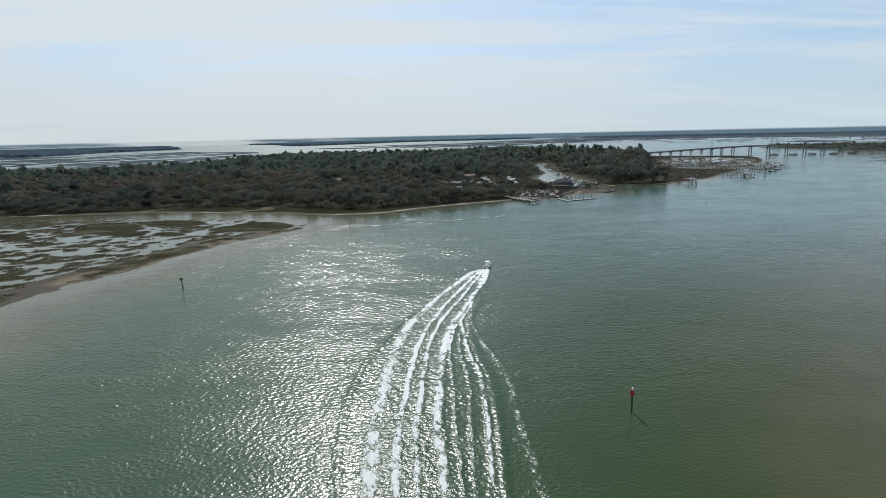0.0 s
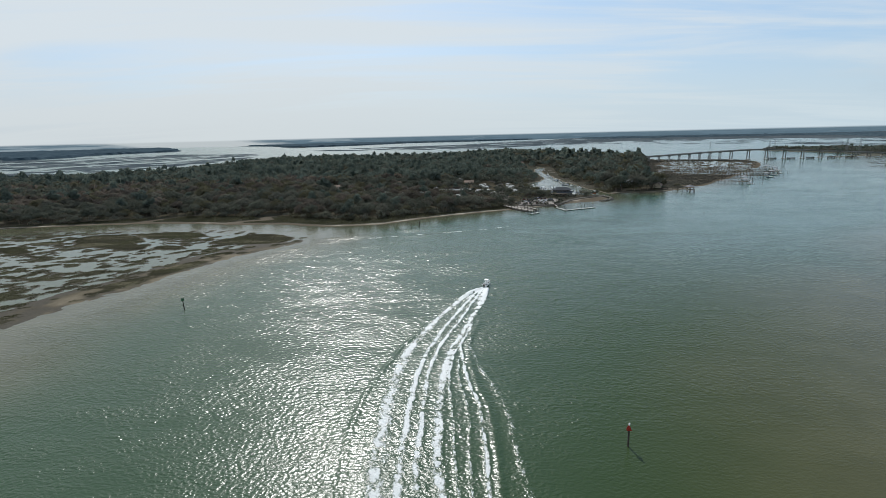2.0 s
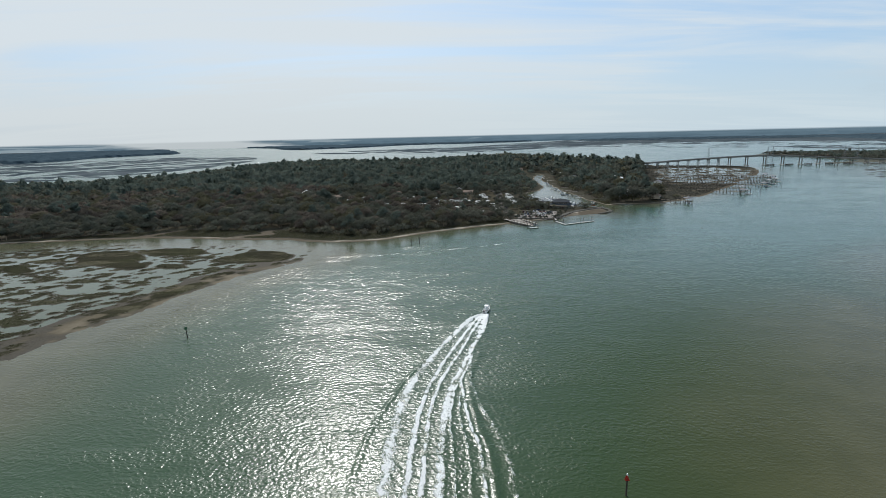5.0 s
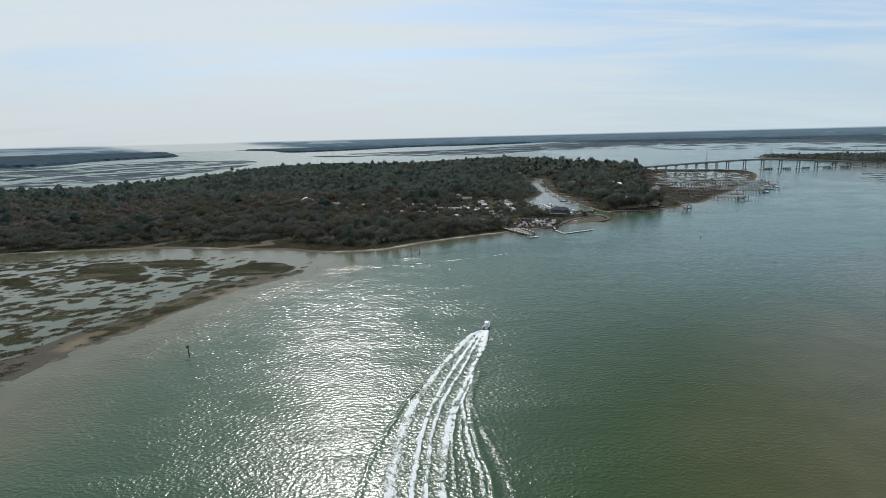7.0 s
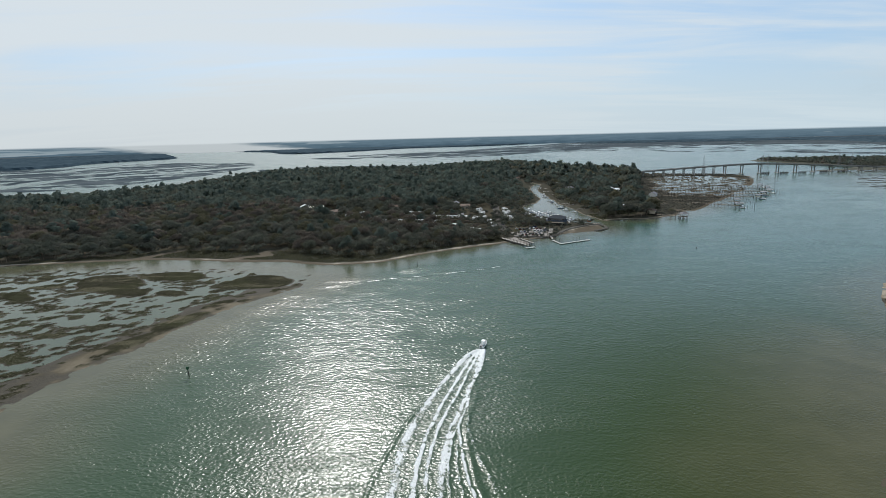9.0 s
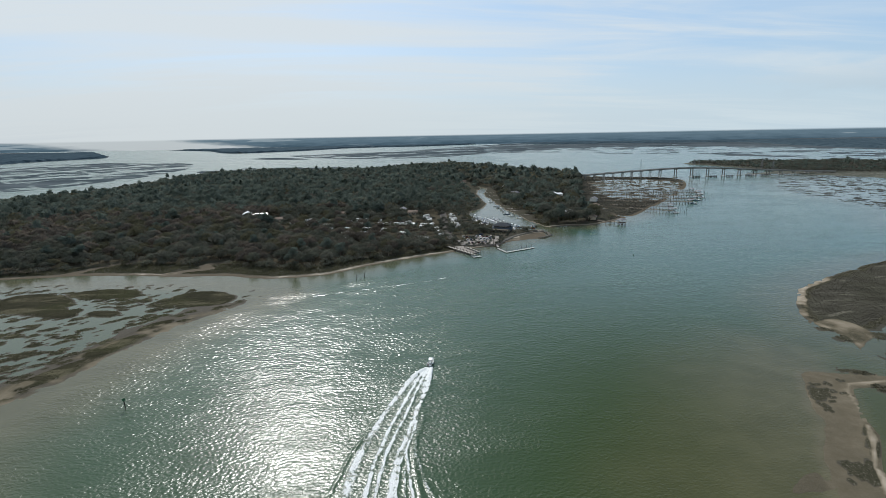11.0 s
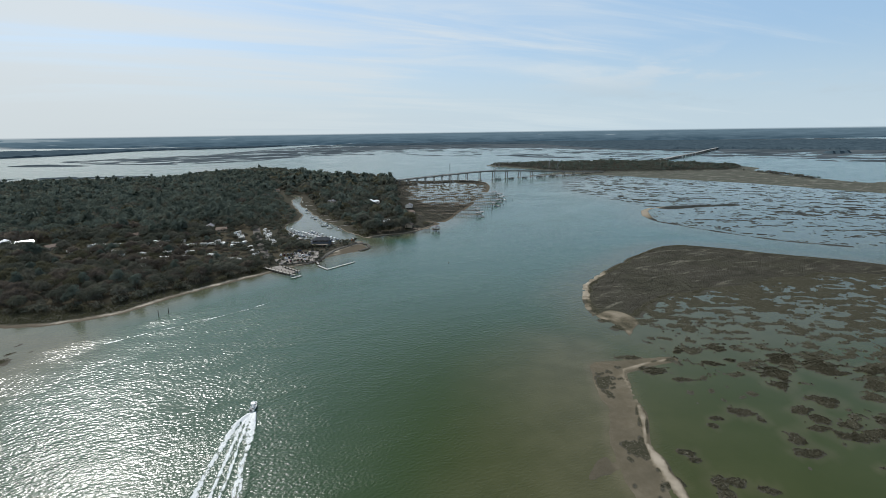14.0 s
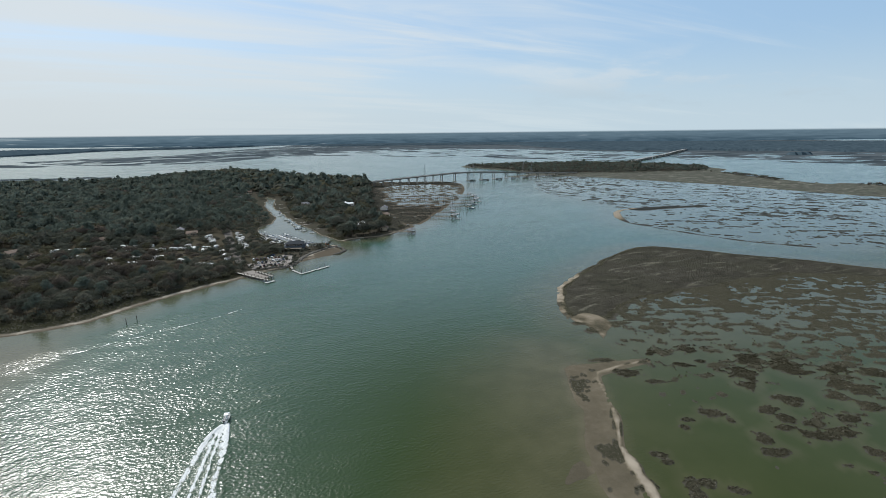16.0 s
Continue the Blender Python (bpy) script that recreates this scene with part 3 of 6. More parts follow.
def right_height(x, y):
    d = inside(x, y, RIGHT_MARSH) + 2.0 * fbm(x, y, 16, 3, 41)
    north = inside(x, y, rounded([(245, 281), (260, 290), (293, 307), (348, 331), (402, 346), (430, 323), (452, 281), (482, 235), (503, 188), (545, 120), (520, 100),
                                  (470, 170), (420, 214), (380, 222), (340, 222), (300, 232), (262, 226), (232, 214), (208, 222), (213, 238), (224, 254)]))
    u, v = x * 0.88 - y * 0.47, x * 0.47 + y * 0.88
    lumps = fbm(u * 0.9, v * 1.25, 5.6, 4, 51, 0.6) + 0.30 * fbm(x, y, 24, 2, 53)
    east = smooth(x - 0.30 * y, 180, 290)
    z = -0.16 + 0.46 * smooth(lumps - 0.24 + 0.235 * smooth(north, -66, 2) + 0.31 * east - 0.22 * smooth(150 - y, 0, 40) * (1 - east), 0.0, 0.09)
    z = np.maximum(z, 0.50 * smooth(north + 7 * fbm(x, y, 25, 4, 55), -4, 8) + 0.08 * fbm(x, y, 7, 3, 57) - 0.10)
    z = np.minimum(z, np.where(d < 5, d * 0.07, 9))
    z = np.maximum(z, -0.16 + 0.42 * smooth(bed_shape(x, y) + 0.85 * fbm(u * 0.8, v * 1.3, 3.6, 4, 59, 0.66), 0.0, 0.40))
    z = np.maximum(z, -0.25 + 0.50 * smooth(dune_shape(x, y), -0.3, 0.5))
    bar = -along(x, y, BAR) + 2.2 * fbm(x, y, 11, 4, 61)
    z = np.maximum(z, -0.3 + 0.355 * smooth(bar, -6, 3) + 0.012 * fbm(x, y, 5, 3, 63))
    rake = fbm(x, y, 6, 4, 67, 0.6) - 0.25 + 0.4 * smooth(1 - np.hypot((x - 156) / 14.0, (y - 160) / 7.0), 0, 0.6) + 0.4 * smooth(1 - np.hypot((x - 130) / 13.0, (y - 119) / 6.0), 0, 0.6)
    z = np.maximum(z, -0.3 + 0.52 * smooth(rake, 0.0, 0.15) * smooth(bar, -1, 3))
    z = np.maximum(z, -0.3 + 0.37 * smooth(spur_shape(x, y), -0.2, 0.3))
    ridge = -along(x, y, RIDGE) + 1.3 * fbm(x, y, 9, 3, 65)
    return np.maximum(z, -0.2 + 0.50 * smooth(ridge, -1.6, 1.0))


def right_sandy(x, y):
    s = smooth(-along(x, y, RIDGE) + 0.9 * fbm(x, y, 7, 3, 77), -1.0, 0.7) * (0.66 + 0.5 * fbm(x, y, 10, 3, 79))
    s = np.maximum(s, (0.36 + 0.08 * fbm(x, y, 12, 3, 71)) * smooth(-along(x, y, BAR), -7, 1) * (right_height(x, y) < 0.10))
    s = np.maximum(s, (0.46 + 0.2 * fbm(x, y, 6, 3, 74)) * smooth(dune_shape(x, y), -0.15, 0.25))
    s = np.maximum(s, 0.29 * smooth(spur_shape(x, y), -0.1, 0.2))
    d = inside(x, y, RIGHT_MARSH)
    edge = smooth(4.4 - np.abs(d - 2.2) + 2.0 * fbm(x, y, 8, 3, 72), 0, 3) * smooth(300 - x, 0, 30) * smooth(y, 205, 225)
    return np.maximum(s, edge * (0.34 + 0.26 * smooth(y, 245, 270) + 0.55 * fbm(x, y, 6, 4, 73, 0.65)))


def left_sandy(x, y):
    d = inside(x, y, LEFT_MARSH)
    return 0.42 * smooth(24 - d, 0, 12) * (0.25 + 0.75 * smooth(fbm(x, y, 14, 4, 75, 0.65), -0.3, 0.25)) * smooth(335 - y, 0, 60)


def flats_height(x, y):
    d = inside(x, y, FLATS) + 8 * fbm(x, y, 40, 3, 81)
    u, v = x * 0.72 - y * 0.69, x * 0.69 + y * 0.72
    lumps = fbm(u * 0.75, v * 1.6, 9, 4, 91, 0.62)
    z = -0.25 + 0.6 * smooth(lumps - 0.29 + 0.20 * fbm(x, y, 80, 2, 93), 0.0, 0.06)
    z = np.where(d < 10, np.minimum(z, d * 0.03), z)
    grass = inside(x, y, rounded([(588, 530), (640, 522), (702, 500), (698, 486), (650, 500), (612, 504), (586, 510)]))
    z = np.maximum(z, 0.55 * smooth(grass + 4 * fbm(x, y, 15, 3, 95), -3, 6) - 0.1)
    return np.maximum(z, -0.3 + 0.62 * smooth(-along(x, y, FAR_SPIT) + 3 * fbm(x, y, 16, 3, 97), -5, 4))


def flats_sandy(x, y):
    return 0.7 * smooth(-along(x, y, FAR_SPIT), -4, 1) * smooth(y, 430, 500)


def meadow_height(x, y):
    d = inside(x, y, MEADOW) + 5 * fbm(x, y, 40, 3, 101)
    return np.where(d < 0, d * 0.06, 0.55 * smooth(d, 0, 10) + 0.3 * smooth(d, 60, 160)) + 0.10 * fbm(x, y, 30, 3, 103)


LAGOON = np.array([(206.0, 168.0), (172, 163), (152, 136), (134, 104), (112, 68), (96, 40), (230, 30), (230, 168)])


def sheltered(x, y):
    """How far the water is kept calm by banks and flats."""
    c = smooth(inside(x, y, LEFT_MARSH), -8, 20)
    c = np.maximum(c, 0.88 * smooth(inside(x, y, LEFT_MARSH) + 10 * fbm(x, y, 40, 3, 118), -22, -2))
    c = np.maximum(c, smooth(inside(x, y, RIGHT_MARSH), -14, 6))
    c = np.maximum(c, 0.97 * smooth(inside(x, y, LAGOON), -3, 6))
    c = np.maximum(c, 0.8 * smooth(inside(x, y, FLATS), -20, 30))
    c = np.maximum(c, 0.9 * smooth(-along(x, y, CREEK), -4, 4))
    c = np.maximum(c, 0.97 * smooth(inside(x, y, COVE), -40, 0))
    c = np.maximum(c, 0.62 * smooth(x - 0.20 * y + 14 * fbm(x, y, 60, 3, 122), -30, 70))
    c = np.maximum(c, np.maximum(0.92 * smooth(inside(x, y, ISLAND) + 14 * fbm(x, y, 45, 3, 120), -48, -16) * smooth(95 - x, 0, 60), 0.22 * smooth(inside(x, y, ISLAND) + 20 * fbm(x, y, 70, 3, 119), -130, -40) * smooth(110 - x, 0, 110)))
    # cat's paws: small gusts that ruffle the sheltered water off the beach
    gusts = blobs(x, y, [(-18, 344, 16, 7, 20), (33, 306, 13, 9, -15), (7, 283, 10, 7, -10), (34, 351, 14, 5, 25), (-64, 312, 20, 12, 30)])
    return c * (1 - 0.85 * smooth(gusts + 0.35 * fbm(x, y, 7, 3, 124), 0.0, 0.45))


def shallows(x, y):
    s = 0.85 * smooth(inside(x, y, LEFT_MARSH) + 8 * fbm(x, y, 40, 3, 111), -56, 0) * (1 - 0.5 * smooth(inside(x, y, LEFT_MARSH), 2, 26))
    s = np.maximum(s, np.maximum(0.72 * smooth(-along(x, y, BAR) + 12 * fbm(x, y, 60, 3, 113), -72, 0), smooth(-along(x, y, BAR) + 2 * fbm(x, y, 11, 4, 61), -7, 0)) * (1 - 0.6 * smooth(x - 0.75 * y, 30, 60)))
    s = np.maximum(s, (0.16 + 0.40 * smooth(y + 0.25 * x, 180, 240)) * smooth(inside(x, y, RIGHT_MARSH) + 8 * fbm(x, y, 40, 3, 115), -40, 0))
    s = np.maximum(s, 0.45 * smooth(bed_shape(x, y), -1.0, -0.1))
    s = np.maximum(s, 0.7 * smooth(inside(x, y, ISLAND) + 6 * fbm(x, y, 40, 3, 117), -40, -2))
    return np.maximum(s, np.maximum(0.25 * smooth(inside(x, y, COVE), -10, 20), 0.45 * smooth(inside(x, y, FLATS), -60, 10)))


# near and right-hand water is greener; bluer far water holds haze in its colour
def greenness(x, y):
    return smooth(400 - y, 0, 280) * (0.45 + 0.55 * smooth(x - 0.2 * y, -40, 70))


fine_x = np.concatenate([np.arange(-400, 80, 8.0), np.arange(80, 240, 3.0), np.arange(240, 721, 8.0)])
fine_y = np.concatenate([np.arange(-40, 60, 8.0), np.arange(60, 260, 3.0), np.arange(260, 721, 8.0)])
far_steps = np.array([40, 120, 250, 500, 900, 1500, 2400, 3600, 5200, 7000])
xs = np.concatenate([fine_x[0] - far_steps[::-1], fine_x, fine_x[-1] + far_steps])
ys = np.concatenate([fine_y[0] - far_steps[::-1], fine_y, fine_y[-1] + far_steps])
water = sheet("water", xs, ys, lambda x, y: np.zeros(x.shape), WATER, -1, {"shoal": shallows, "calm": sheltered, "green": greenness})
tagged(water, "rippled grey-green tidal river with brown shallows", "water", kind="structure")


def span(a, b, step):
    return np.arange(a, b + step, step)


def beach_sand(x, y):
    return smooth(262 - x, 0, 40) * (0.08 + 0.92 * smooth(fbm(x, y, 34, 3, 123) + 0.6 * smooth(x, -110, 0), -0.15, 0.35))


ground = sheet("ground", np.concatenate([span(-1500, -412, 24), span(-400, 200, 3.0), span(204, 600, 5.0)]),
               np.concatenate([span(300, 700, 3.0), span(706, 1100, 6.0), span(1116, 1690, 16)]), island_height, LAND, -0.5, {"sandy": beach_sand})
tagged(ground, "wooded low island with a sandy grass-fringed shore", "ground", kind="structure")
left_flat = sheet("tidal_flat_west", span(-420, -66, 1.25), span(110, 380, 1.25), left_height, LUMPS, -0.10, {"sandy": left_sandy})
tagged(left_flat, "wet mud flat with dark lumps of marsh grass", "marsh", kind="structure")
right_flat = sheet("tidal_flat_east", span(84, 520, 1.25), span(30, 352, 1.25), right_height, MARSH, -0.22, {"sandy": right_sandy})
tagged(right_flat, "brown grass marsh with pale sand bars in shallow water", "marsh", kind="structure")
far_flat = sheet("tidal_flat_north", span(470, 1040, 2.0), span(170, 1060, 2.5), flats_height, OYSTER, -0.08, {"sandy": flats_sandy})
tagged(far_flat, "shallow flats dotted with dark streaks of oyster and grass", "marsh", kind="structure")
meadow = sheet("meadow", span(720, 1440, 8), span(80, 1520, 8), meadow_height, MEADOWGRASS)
tagged(meadow, "brown grass causeway island beside the bridge", "ground", kind="structure")

# farther banks and woods, kilometres off
FAR_LANDS = {
    "far_marsh": [(-505, 2886), (-326, 2500), (-131, 2304), (53, 2244), (259, 2317), (397, 2491), (596, 2598), (810, 2567), (957, 2208), (1100, 2140), (1237, 1898),
                  (1358, 1674), (1437, 1480), (1587, 1390), (1700, 1330), (1889, 1222), (1830, 990), (1862, 744), (1960, 300), (2300, -600), (5400, -600), (5400, 5400),
                  (1300, 5400), (1150, 5000), (527, 4000), (237, 3481), (80, 3225), (-178, 3201), (-384, 2960)],
    "far_bank": [(-1000, 3560), (-725, 3679), (-510, 3960), (-245, 4472), (314, 4580), (793, 4941), (1100, 5400), (-1900, 5400), (-1350, 4300)],
    "far_islet": [(-620, 2560), (-481, 2418), (-331, 2379), (-398, 2513), (-527, 2658)],
    "west_bank": [(-1960, 2250), (-1700, 2060), (-1610, 2300), (-1690, 2650), (-1600, 2990), (-1560, 3180), (-1822, 3700), (-2870, 5097), (-5400, 5400), (-5400, 1800), (-2600, 2000)],
    "west_marsh": [(-860, 1040), (-720, 1140), (-660, 1319), (-630, 1542), (-660, 1900), (-790, 2240), (-1000, 2330), (-1300, 2480), (-1600, 2100), (-2500, 1850), (-2600, 900), (-1500, 900)],
    "north_marsh": [(-500, 1560), (-300, 1590), (-140, 1540), (-60, 1600), (-150, 1720), (-420, 1780), (-560, 1700)],
}
WET = np.array([(600.0, 2500.0), (1121, 2065), (1445, 1883), (1705, 1493), (1975, 1667), (2120, 2044), (1892, 2878), (1200, 3200)])


FAR_CREEKS = [[(-957, 1100, 14), (-1011, 1394, 16), (-960, 1490, 15), (-856, 1577, 13), (-760, 1760, 12), (-690, 1960, 16)],
              [(-1600, 1700, 20), (-1445, 1790, 22), (-1330, 1900, 18), (-1390, 2200, 16), (-1260, 2480, 22)], [(-1100, 1650, 6), (-1060, 1850, 8), (-900, 2120, 12)]]


def far_height(points, step, pools):
    line = rounded(points, True, 4)

    def height(x, y):
        d = inside(x, y, line) + step * 0.8 * fbm(x, y, step * 8, 3, 121)
        z = np.where(d < 0, d * 0.05, 0.55 * smooth(d, 0, step) + 0.5 * smooth(d, 300, 700))
        if pools:
            wet = smooth(inside(x, y, WET), -200, 80)
            u = fbm(x * 0.62, y, 30 + 34 * (step > 15), 4, 131, 0.62) + pools - 0.32 * wet + 0.3 * smooth(d, 300, 900) * (step > 15) * (1 - wet)
            z = np.minimum(z, -0.8 + 1.5 * smooth(u, -0.1, 0.12))
            for creek in FAR_CREEKS:
                z = np.minimum(z, -0.5 + 0.03 * np.maximum(0, along(x, y, creek) + 8 * fbm(x, y, 60, 3, 133)))
        return z
    return height, line


for key, pts in FAR_LANDS.items():
    a = np.array(pts)
    step = {"west_marsh": 7, "north_marsh": 8, "far_islet": 8, "far_marsh": 16}.get(key, 22)
    pools = {"far_marsh": 0.14, "west_marsh": 0.10, "north_marsh": 0.06}.get(key)
    h, line = far_height(pts, step, pools)
    ob = sheet(key, span(a[:, 0].min() - 40, a[:, 0].max() + 40, step), span(a[:, 1].min() - 40, a[:, 1].max() + 40, step), h, HAZED_LAND, -0.1)
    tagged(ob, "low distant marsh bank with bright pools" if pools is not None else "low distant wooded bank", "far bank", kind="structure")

# ---- trees ----
def clump_crown(rng, lobes, count, size):
    """Leaf clumps: small turned triangles over the outside of a few lobes. Returns vertices, triangles and facings."""
    lobes = np.array(lobes)
    w = lobes[:, 3] ** 2
    pick = rng.choice(len(lobes), count, p=w / w.sum())
    d = rng.normal(size=(count, 3))
    d /= np.linalg.norm(d, axis=1)[:, None]
    d[:, 2] = np.where(rng.random(count) < 0.7, np.abs(d[:, 2]), d[:, 2])
    r = lobes[pick, 3:4] * (0.72 + 0.36 * rng.random((count, 1)))
    c = lobes[pick, :3] + d * r * np.array([1, 1, 0.74])
    n = d + 0.36 * rng.normal(size=(count, 3))
    n /= np.linalg.norm(n, axis=1)[:, None]
    t = np.cross(n, rng.normal(size=(count, 3)))
    t /= np.linalg.norm(t, axis=1)[:, None]
    b = np.cross(n, t)
    s = size * (0.6 + 0.8 * rng.random((count, 1)))
    v = np.stack([c + t * s, c - 0.5 * t * s + 0.87 * b * s, c - 0.5 * t * s - 0.87 * b * s], 1).reshape(-1, 3)
    facing = 0.85 * d + 0.3 * n + 0.16 * rng.normal(size=(count, 3))
    facing /= np.linalg.norm(facing, axis=1)[:, None]
    return v, np.arange(count * 3).reshape(-1, 3), np.repeat(facing, 3, axis=0)


def lobes_of(kind, rng):
    """Lobes (x, y, z, radius) of a crown for a tree about 12 m tall."""
    if kind == "pine":
        return [(rng.normal() * 1.4, rng.normal() * 1.4, 8.0 + 0.9 * k, 3.1 - 0.22 * k + 0.3 * math.sin(k * 1.9)) for k in range(5)]
    out = [(0, 0, 7.4, 4.1)]
    for k in range(7):
        a = k * 0.9 + rng.random()
        out.append((3.5 * math.cos(a), 3.5 * math.sin(a), 5.0 + 2.2 * rng.random(), 2.5 + 1.0 * rng.random()))
    if kind == "bush":
        return [(x * 0.9, y * 0.9, z * 0.52, r * 0.85) for x, y, z, r in out]
    return out


def far_template(kind, count, size, seed):
    rng = np.random.default_rng(seed)
    v, f, d = clump_crown(rng, lobes_of(kind, rng), count, size)
    top = 8.0 if kind != "bush" else 3.0
    a = np.array([[0.22, 0, 0], [-0.12, 0.2, 0], [-0.12, -0.2, 0], [0, 0, top]])
    t = np.array([[0, 1, 3], [1, 2, 3], [2, 0, 3]])
    return np.concatenate([v, a]), np.concatenate([f, t + len(v)]), len(f), np.concatenate([d, np.tile([[0.0, -1.0, 0.0]], (4, 1))])


def woods(name, xy, z, sizes, kinds, skins, detail, label, seed):
    """Many trees in one mesh: kinds picks a template, skins a leaf material."""
    rng = np.random.default_rng(seed)
    count, size = detail
    temps = {k: [far_template(k, count, size, seed * 50 + i + 10 * j) for i in range(4)] for j, k in enumerate(("oak", "pine", "bush"))}
    vs, fs, ms, ds, off = [], [], [], [], 0
    for (x, y), zz, s, k, m in zip(xy, z, sizes, kinds, skins):
        v, f, nl, d = temps[k][rng.integers(4)]
        a = rng.random() * 6.283
        c, sn = math.cos(a) * s, math.sin(a) * s
        hs = s * (0.85 + 0.3 * rng.random())
        w = np.empty_like(v)
        w[:, 0], w[:, 1], w[:, 2] = v[:, 0] * c - v[:, 1] * sn + x, v[:, 0] * sn + v[:, 1] * c + y, v[:, 2] * hs + zz
        vs.append(w)
        ds.append(np.stack([(d[:, 0] * c - d[:, 1] * sn) / s, (d[:, 0] * sn + d[:, 1] * c) / s, d[:, 2]], 1))
        fs.append(f + off)
        mm = np.full(len(f), m)
        mm[nl:] = len(LEAVES)
        ms.append(mm)
        off += len(v)
    ob = mesh_of(name, np.concatenate(vs), np.concatenate(fs), LEAVES + [BARK], {"facing": np.concatenate(ds)}, False, np.concatenate(ms))
    return tagged(ob, label, "trees", kind="stuff")


def scatter(x0, x1, y0, y1, step, seed):
    x, y = np.meshgrid(np.arange(x0, x1, step), np.arange(y0, y1, step))
    rng = np.random.default_rng(seed)
    x = x + rng.uniform(-0.48, 0.48, x.shape) * step
    y = y + rng.uniform(-0.48, 0.48, y.shape) * step
    return x.ravel(), y.ravel()


YARDS = [(60, 560, 40, 90), (72, 465, 30, 28), (40, 640, 30, 60), (-110, 610, 60, 60), (-30, 520, 46, 30), (-150, 650, 22, 16), (232, 700, 30, 40), (200, 560, 18, 12)]


HOUSE_SITES = [(-153, 648, 3, 20), (-165, 640, 2, 100), (253, 769, 3, 15), (245, 752, 2, 70), (201, 572, 2, 30), (224, 551, 1, 60), (31, 630, 1, -10), (-122, 610, 1, 40), (-52, 640, 1, 30), (198, 804, 0, 25), (232, 815, 1, -20), (198, 905, 3, 0), (-190, 590, 0, -15),
               (20, 655, 0, 80), (262, 640, 1, 40), (238, 590, 1, -30), (118, 940, 0, 10), (150, 1030, 1, 15), (285, 700, 0, 60)]
CAMP_ROWS = [(-112, 588, -62, 560, 7), (-92, 604, -36, 584, 6), (-70, 545, 8, 520, 9), (-55, 512, 20, 500, 7), (-30, 566, 40, 545, 8), (-45, 600, 0, 582, 5), (14, 478, 40, 470, 3), (-66, 482, -30, 478, 3),
             (44, 610, 50, 480, 11), (73, 612, 70, 515, 9), (20, 570, 34, 528, 4)]


def camp_zone(x, y):
    return smooth(1 - np.maximum(np.abs(x + 32) / 98, np.abs(y - 537 + 0.2 * x) / 78), 0, 0.2)


def tree_room(x, y):
    """Where the forest stands: 0 to 1, thinner among the houses."""
    d = island_edge(x, y) + 4 * fbm(x, y, 22, 3, 141)
    need = np.interp(x, [-700, -330, -235, -150, -89, -27, 1, 30, 60, 160, 200, 330], [8, 8, 22, 32, 28, 22, 12, 18, 20, 5, 12, 10])
    need = np.where(y > 520, np.minimum(need, 6), need)
    need = np.where((x > 150) & (x < 205) & (y > 545) & (y < 930), 14, need)
    room = (d > need).astype(float)
    east = smooth(x - 236 - 0.37 * np.maximum(0, y - 650), 0, 14) * (y > 545) * (y < 1290)
    room *= 1 - east
    for line in SAND_CREEKS:
        room *= along(x, y, line) > 3
    room *= ~((x > 52) & (x < 162) & (y < 492) & (y > 420)) | ((x > 76) & (y > 490))
    room *= np.hypot(x - 112, y - 503) > 17
    room *= ~((x > 100) & (y < 500))
    room *= along(x, y, MUDBANK) > -2
    for hx, hy, which, turn in HOUSE_SITES:
        room *= np.hypot(x - hx, (y - hy + 9) * 0.6) > (14 if which == 3 else 9)
    for ax, ay, bx, by, many in CAMP_ROWS:
        room *= (along(x, y, [(ax, ay - 4, 4.5), (bx, by - 4, 4.5)]) > 0) | (fbm(x, y, 9, 2, 143) > 0.3)
    room *= 1 - 0.10 * camp_zone(x, y)
    for cx, cy, a, b in YARDS:
        k = 1 - np.hypot((x - cx) / a, (y - cy) / b)
        room *= 1 - 0.45 * smooth(k, 0.0, 0.3)
    return room


x, y = scatter(-1100, 420, 370, 1660, 7.3, 11)
rng = np.random.default_rng(5)
keep = (rng.random(x.shape) < tree_room(x, y) * np.where(y > 900, 0.66, 0.97) * np.where(x > 165, 0.66, 1.0)) & (np.abs(x) < y * 0.95 + 60)
x, y = x[keep], y[keep]
patch = fbm(x, y, 70, 3, 151)
mixed = fbm(x, y, 160, 3, 153)
r = rng.random(x.shape)
inner = smooth(island_edge(x, y), 25, 120)
kind = np.where(r < 0.03 + 0.12 * smooth(mixed, 0.05, 0.4) * inner + 0.08 * smooth(y, 640, 760) * inner, "pine", "oak")
r2 = rng.random(x.shape) * 0.8 + 0.1 + 0.75 * patch + 0.22 * (x > 165) + 0.25 * smooth(620 - y, 0, 120) - 0.25 * smooth(y, 640, 760) + 0.5 * smooth(1 - np.hypot((x + 190) / 90, (y - 640) / 110), 0, 0.6)
skin = np.where(kind == "pine", 1, np.select([r2 < 0.46, r2 < 0.72, r2 < 0.86], [0, 4, 3], 2))
skin = np.where((kind == "oak") & (inner < 0.35) & (rng.random(x.shape) < 0.6), np.where(rng.random(x.shape) < 0.7, 0, 4), skin)
skin = np.where((kind == "oak") & (y > 640) & (rng.random(x.shape) < 0.7 * smooth(y, 640, 740)), 1, skin)
skin = np.where((kind == "oak") & (x > 165), rng.choice([4, 1, 3, 0, 0, 1], x.shape), skin)
size = (1 + 0.30 * (x > 165)) * (0.52 + 0.62 * rng.random(x.shape) ** 1.6 + 0.20 * inner) * np.where(kind == "pine", 1.12, 1.0) * (1 - 0.32 * smooth(along(x, y, CREEK), 45, 12) * (x < 170)) * (1 - 0.3 * smooth(1 - np.hypot((x - 55) / 70, (y - 540) / 110), 0, 0.3))
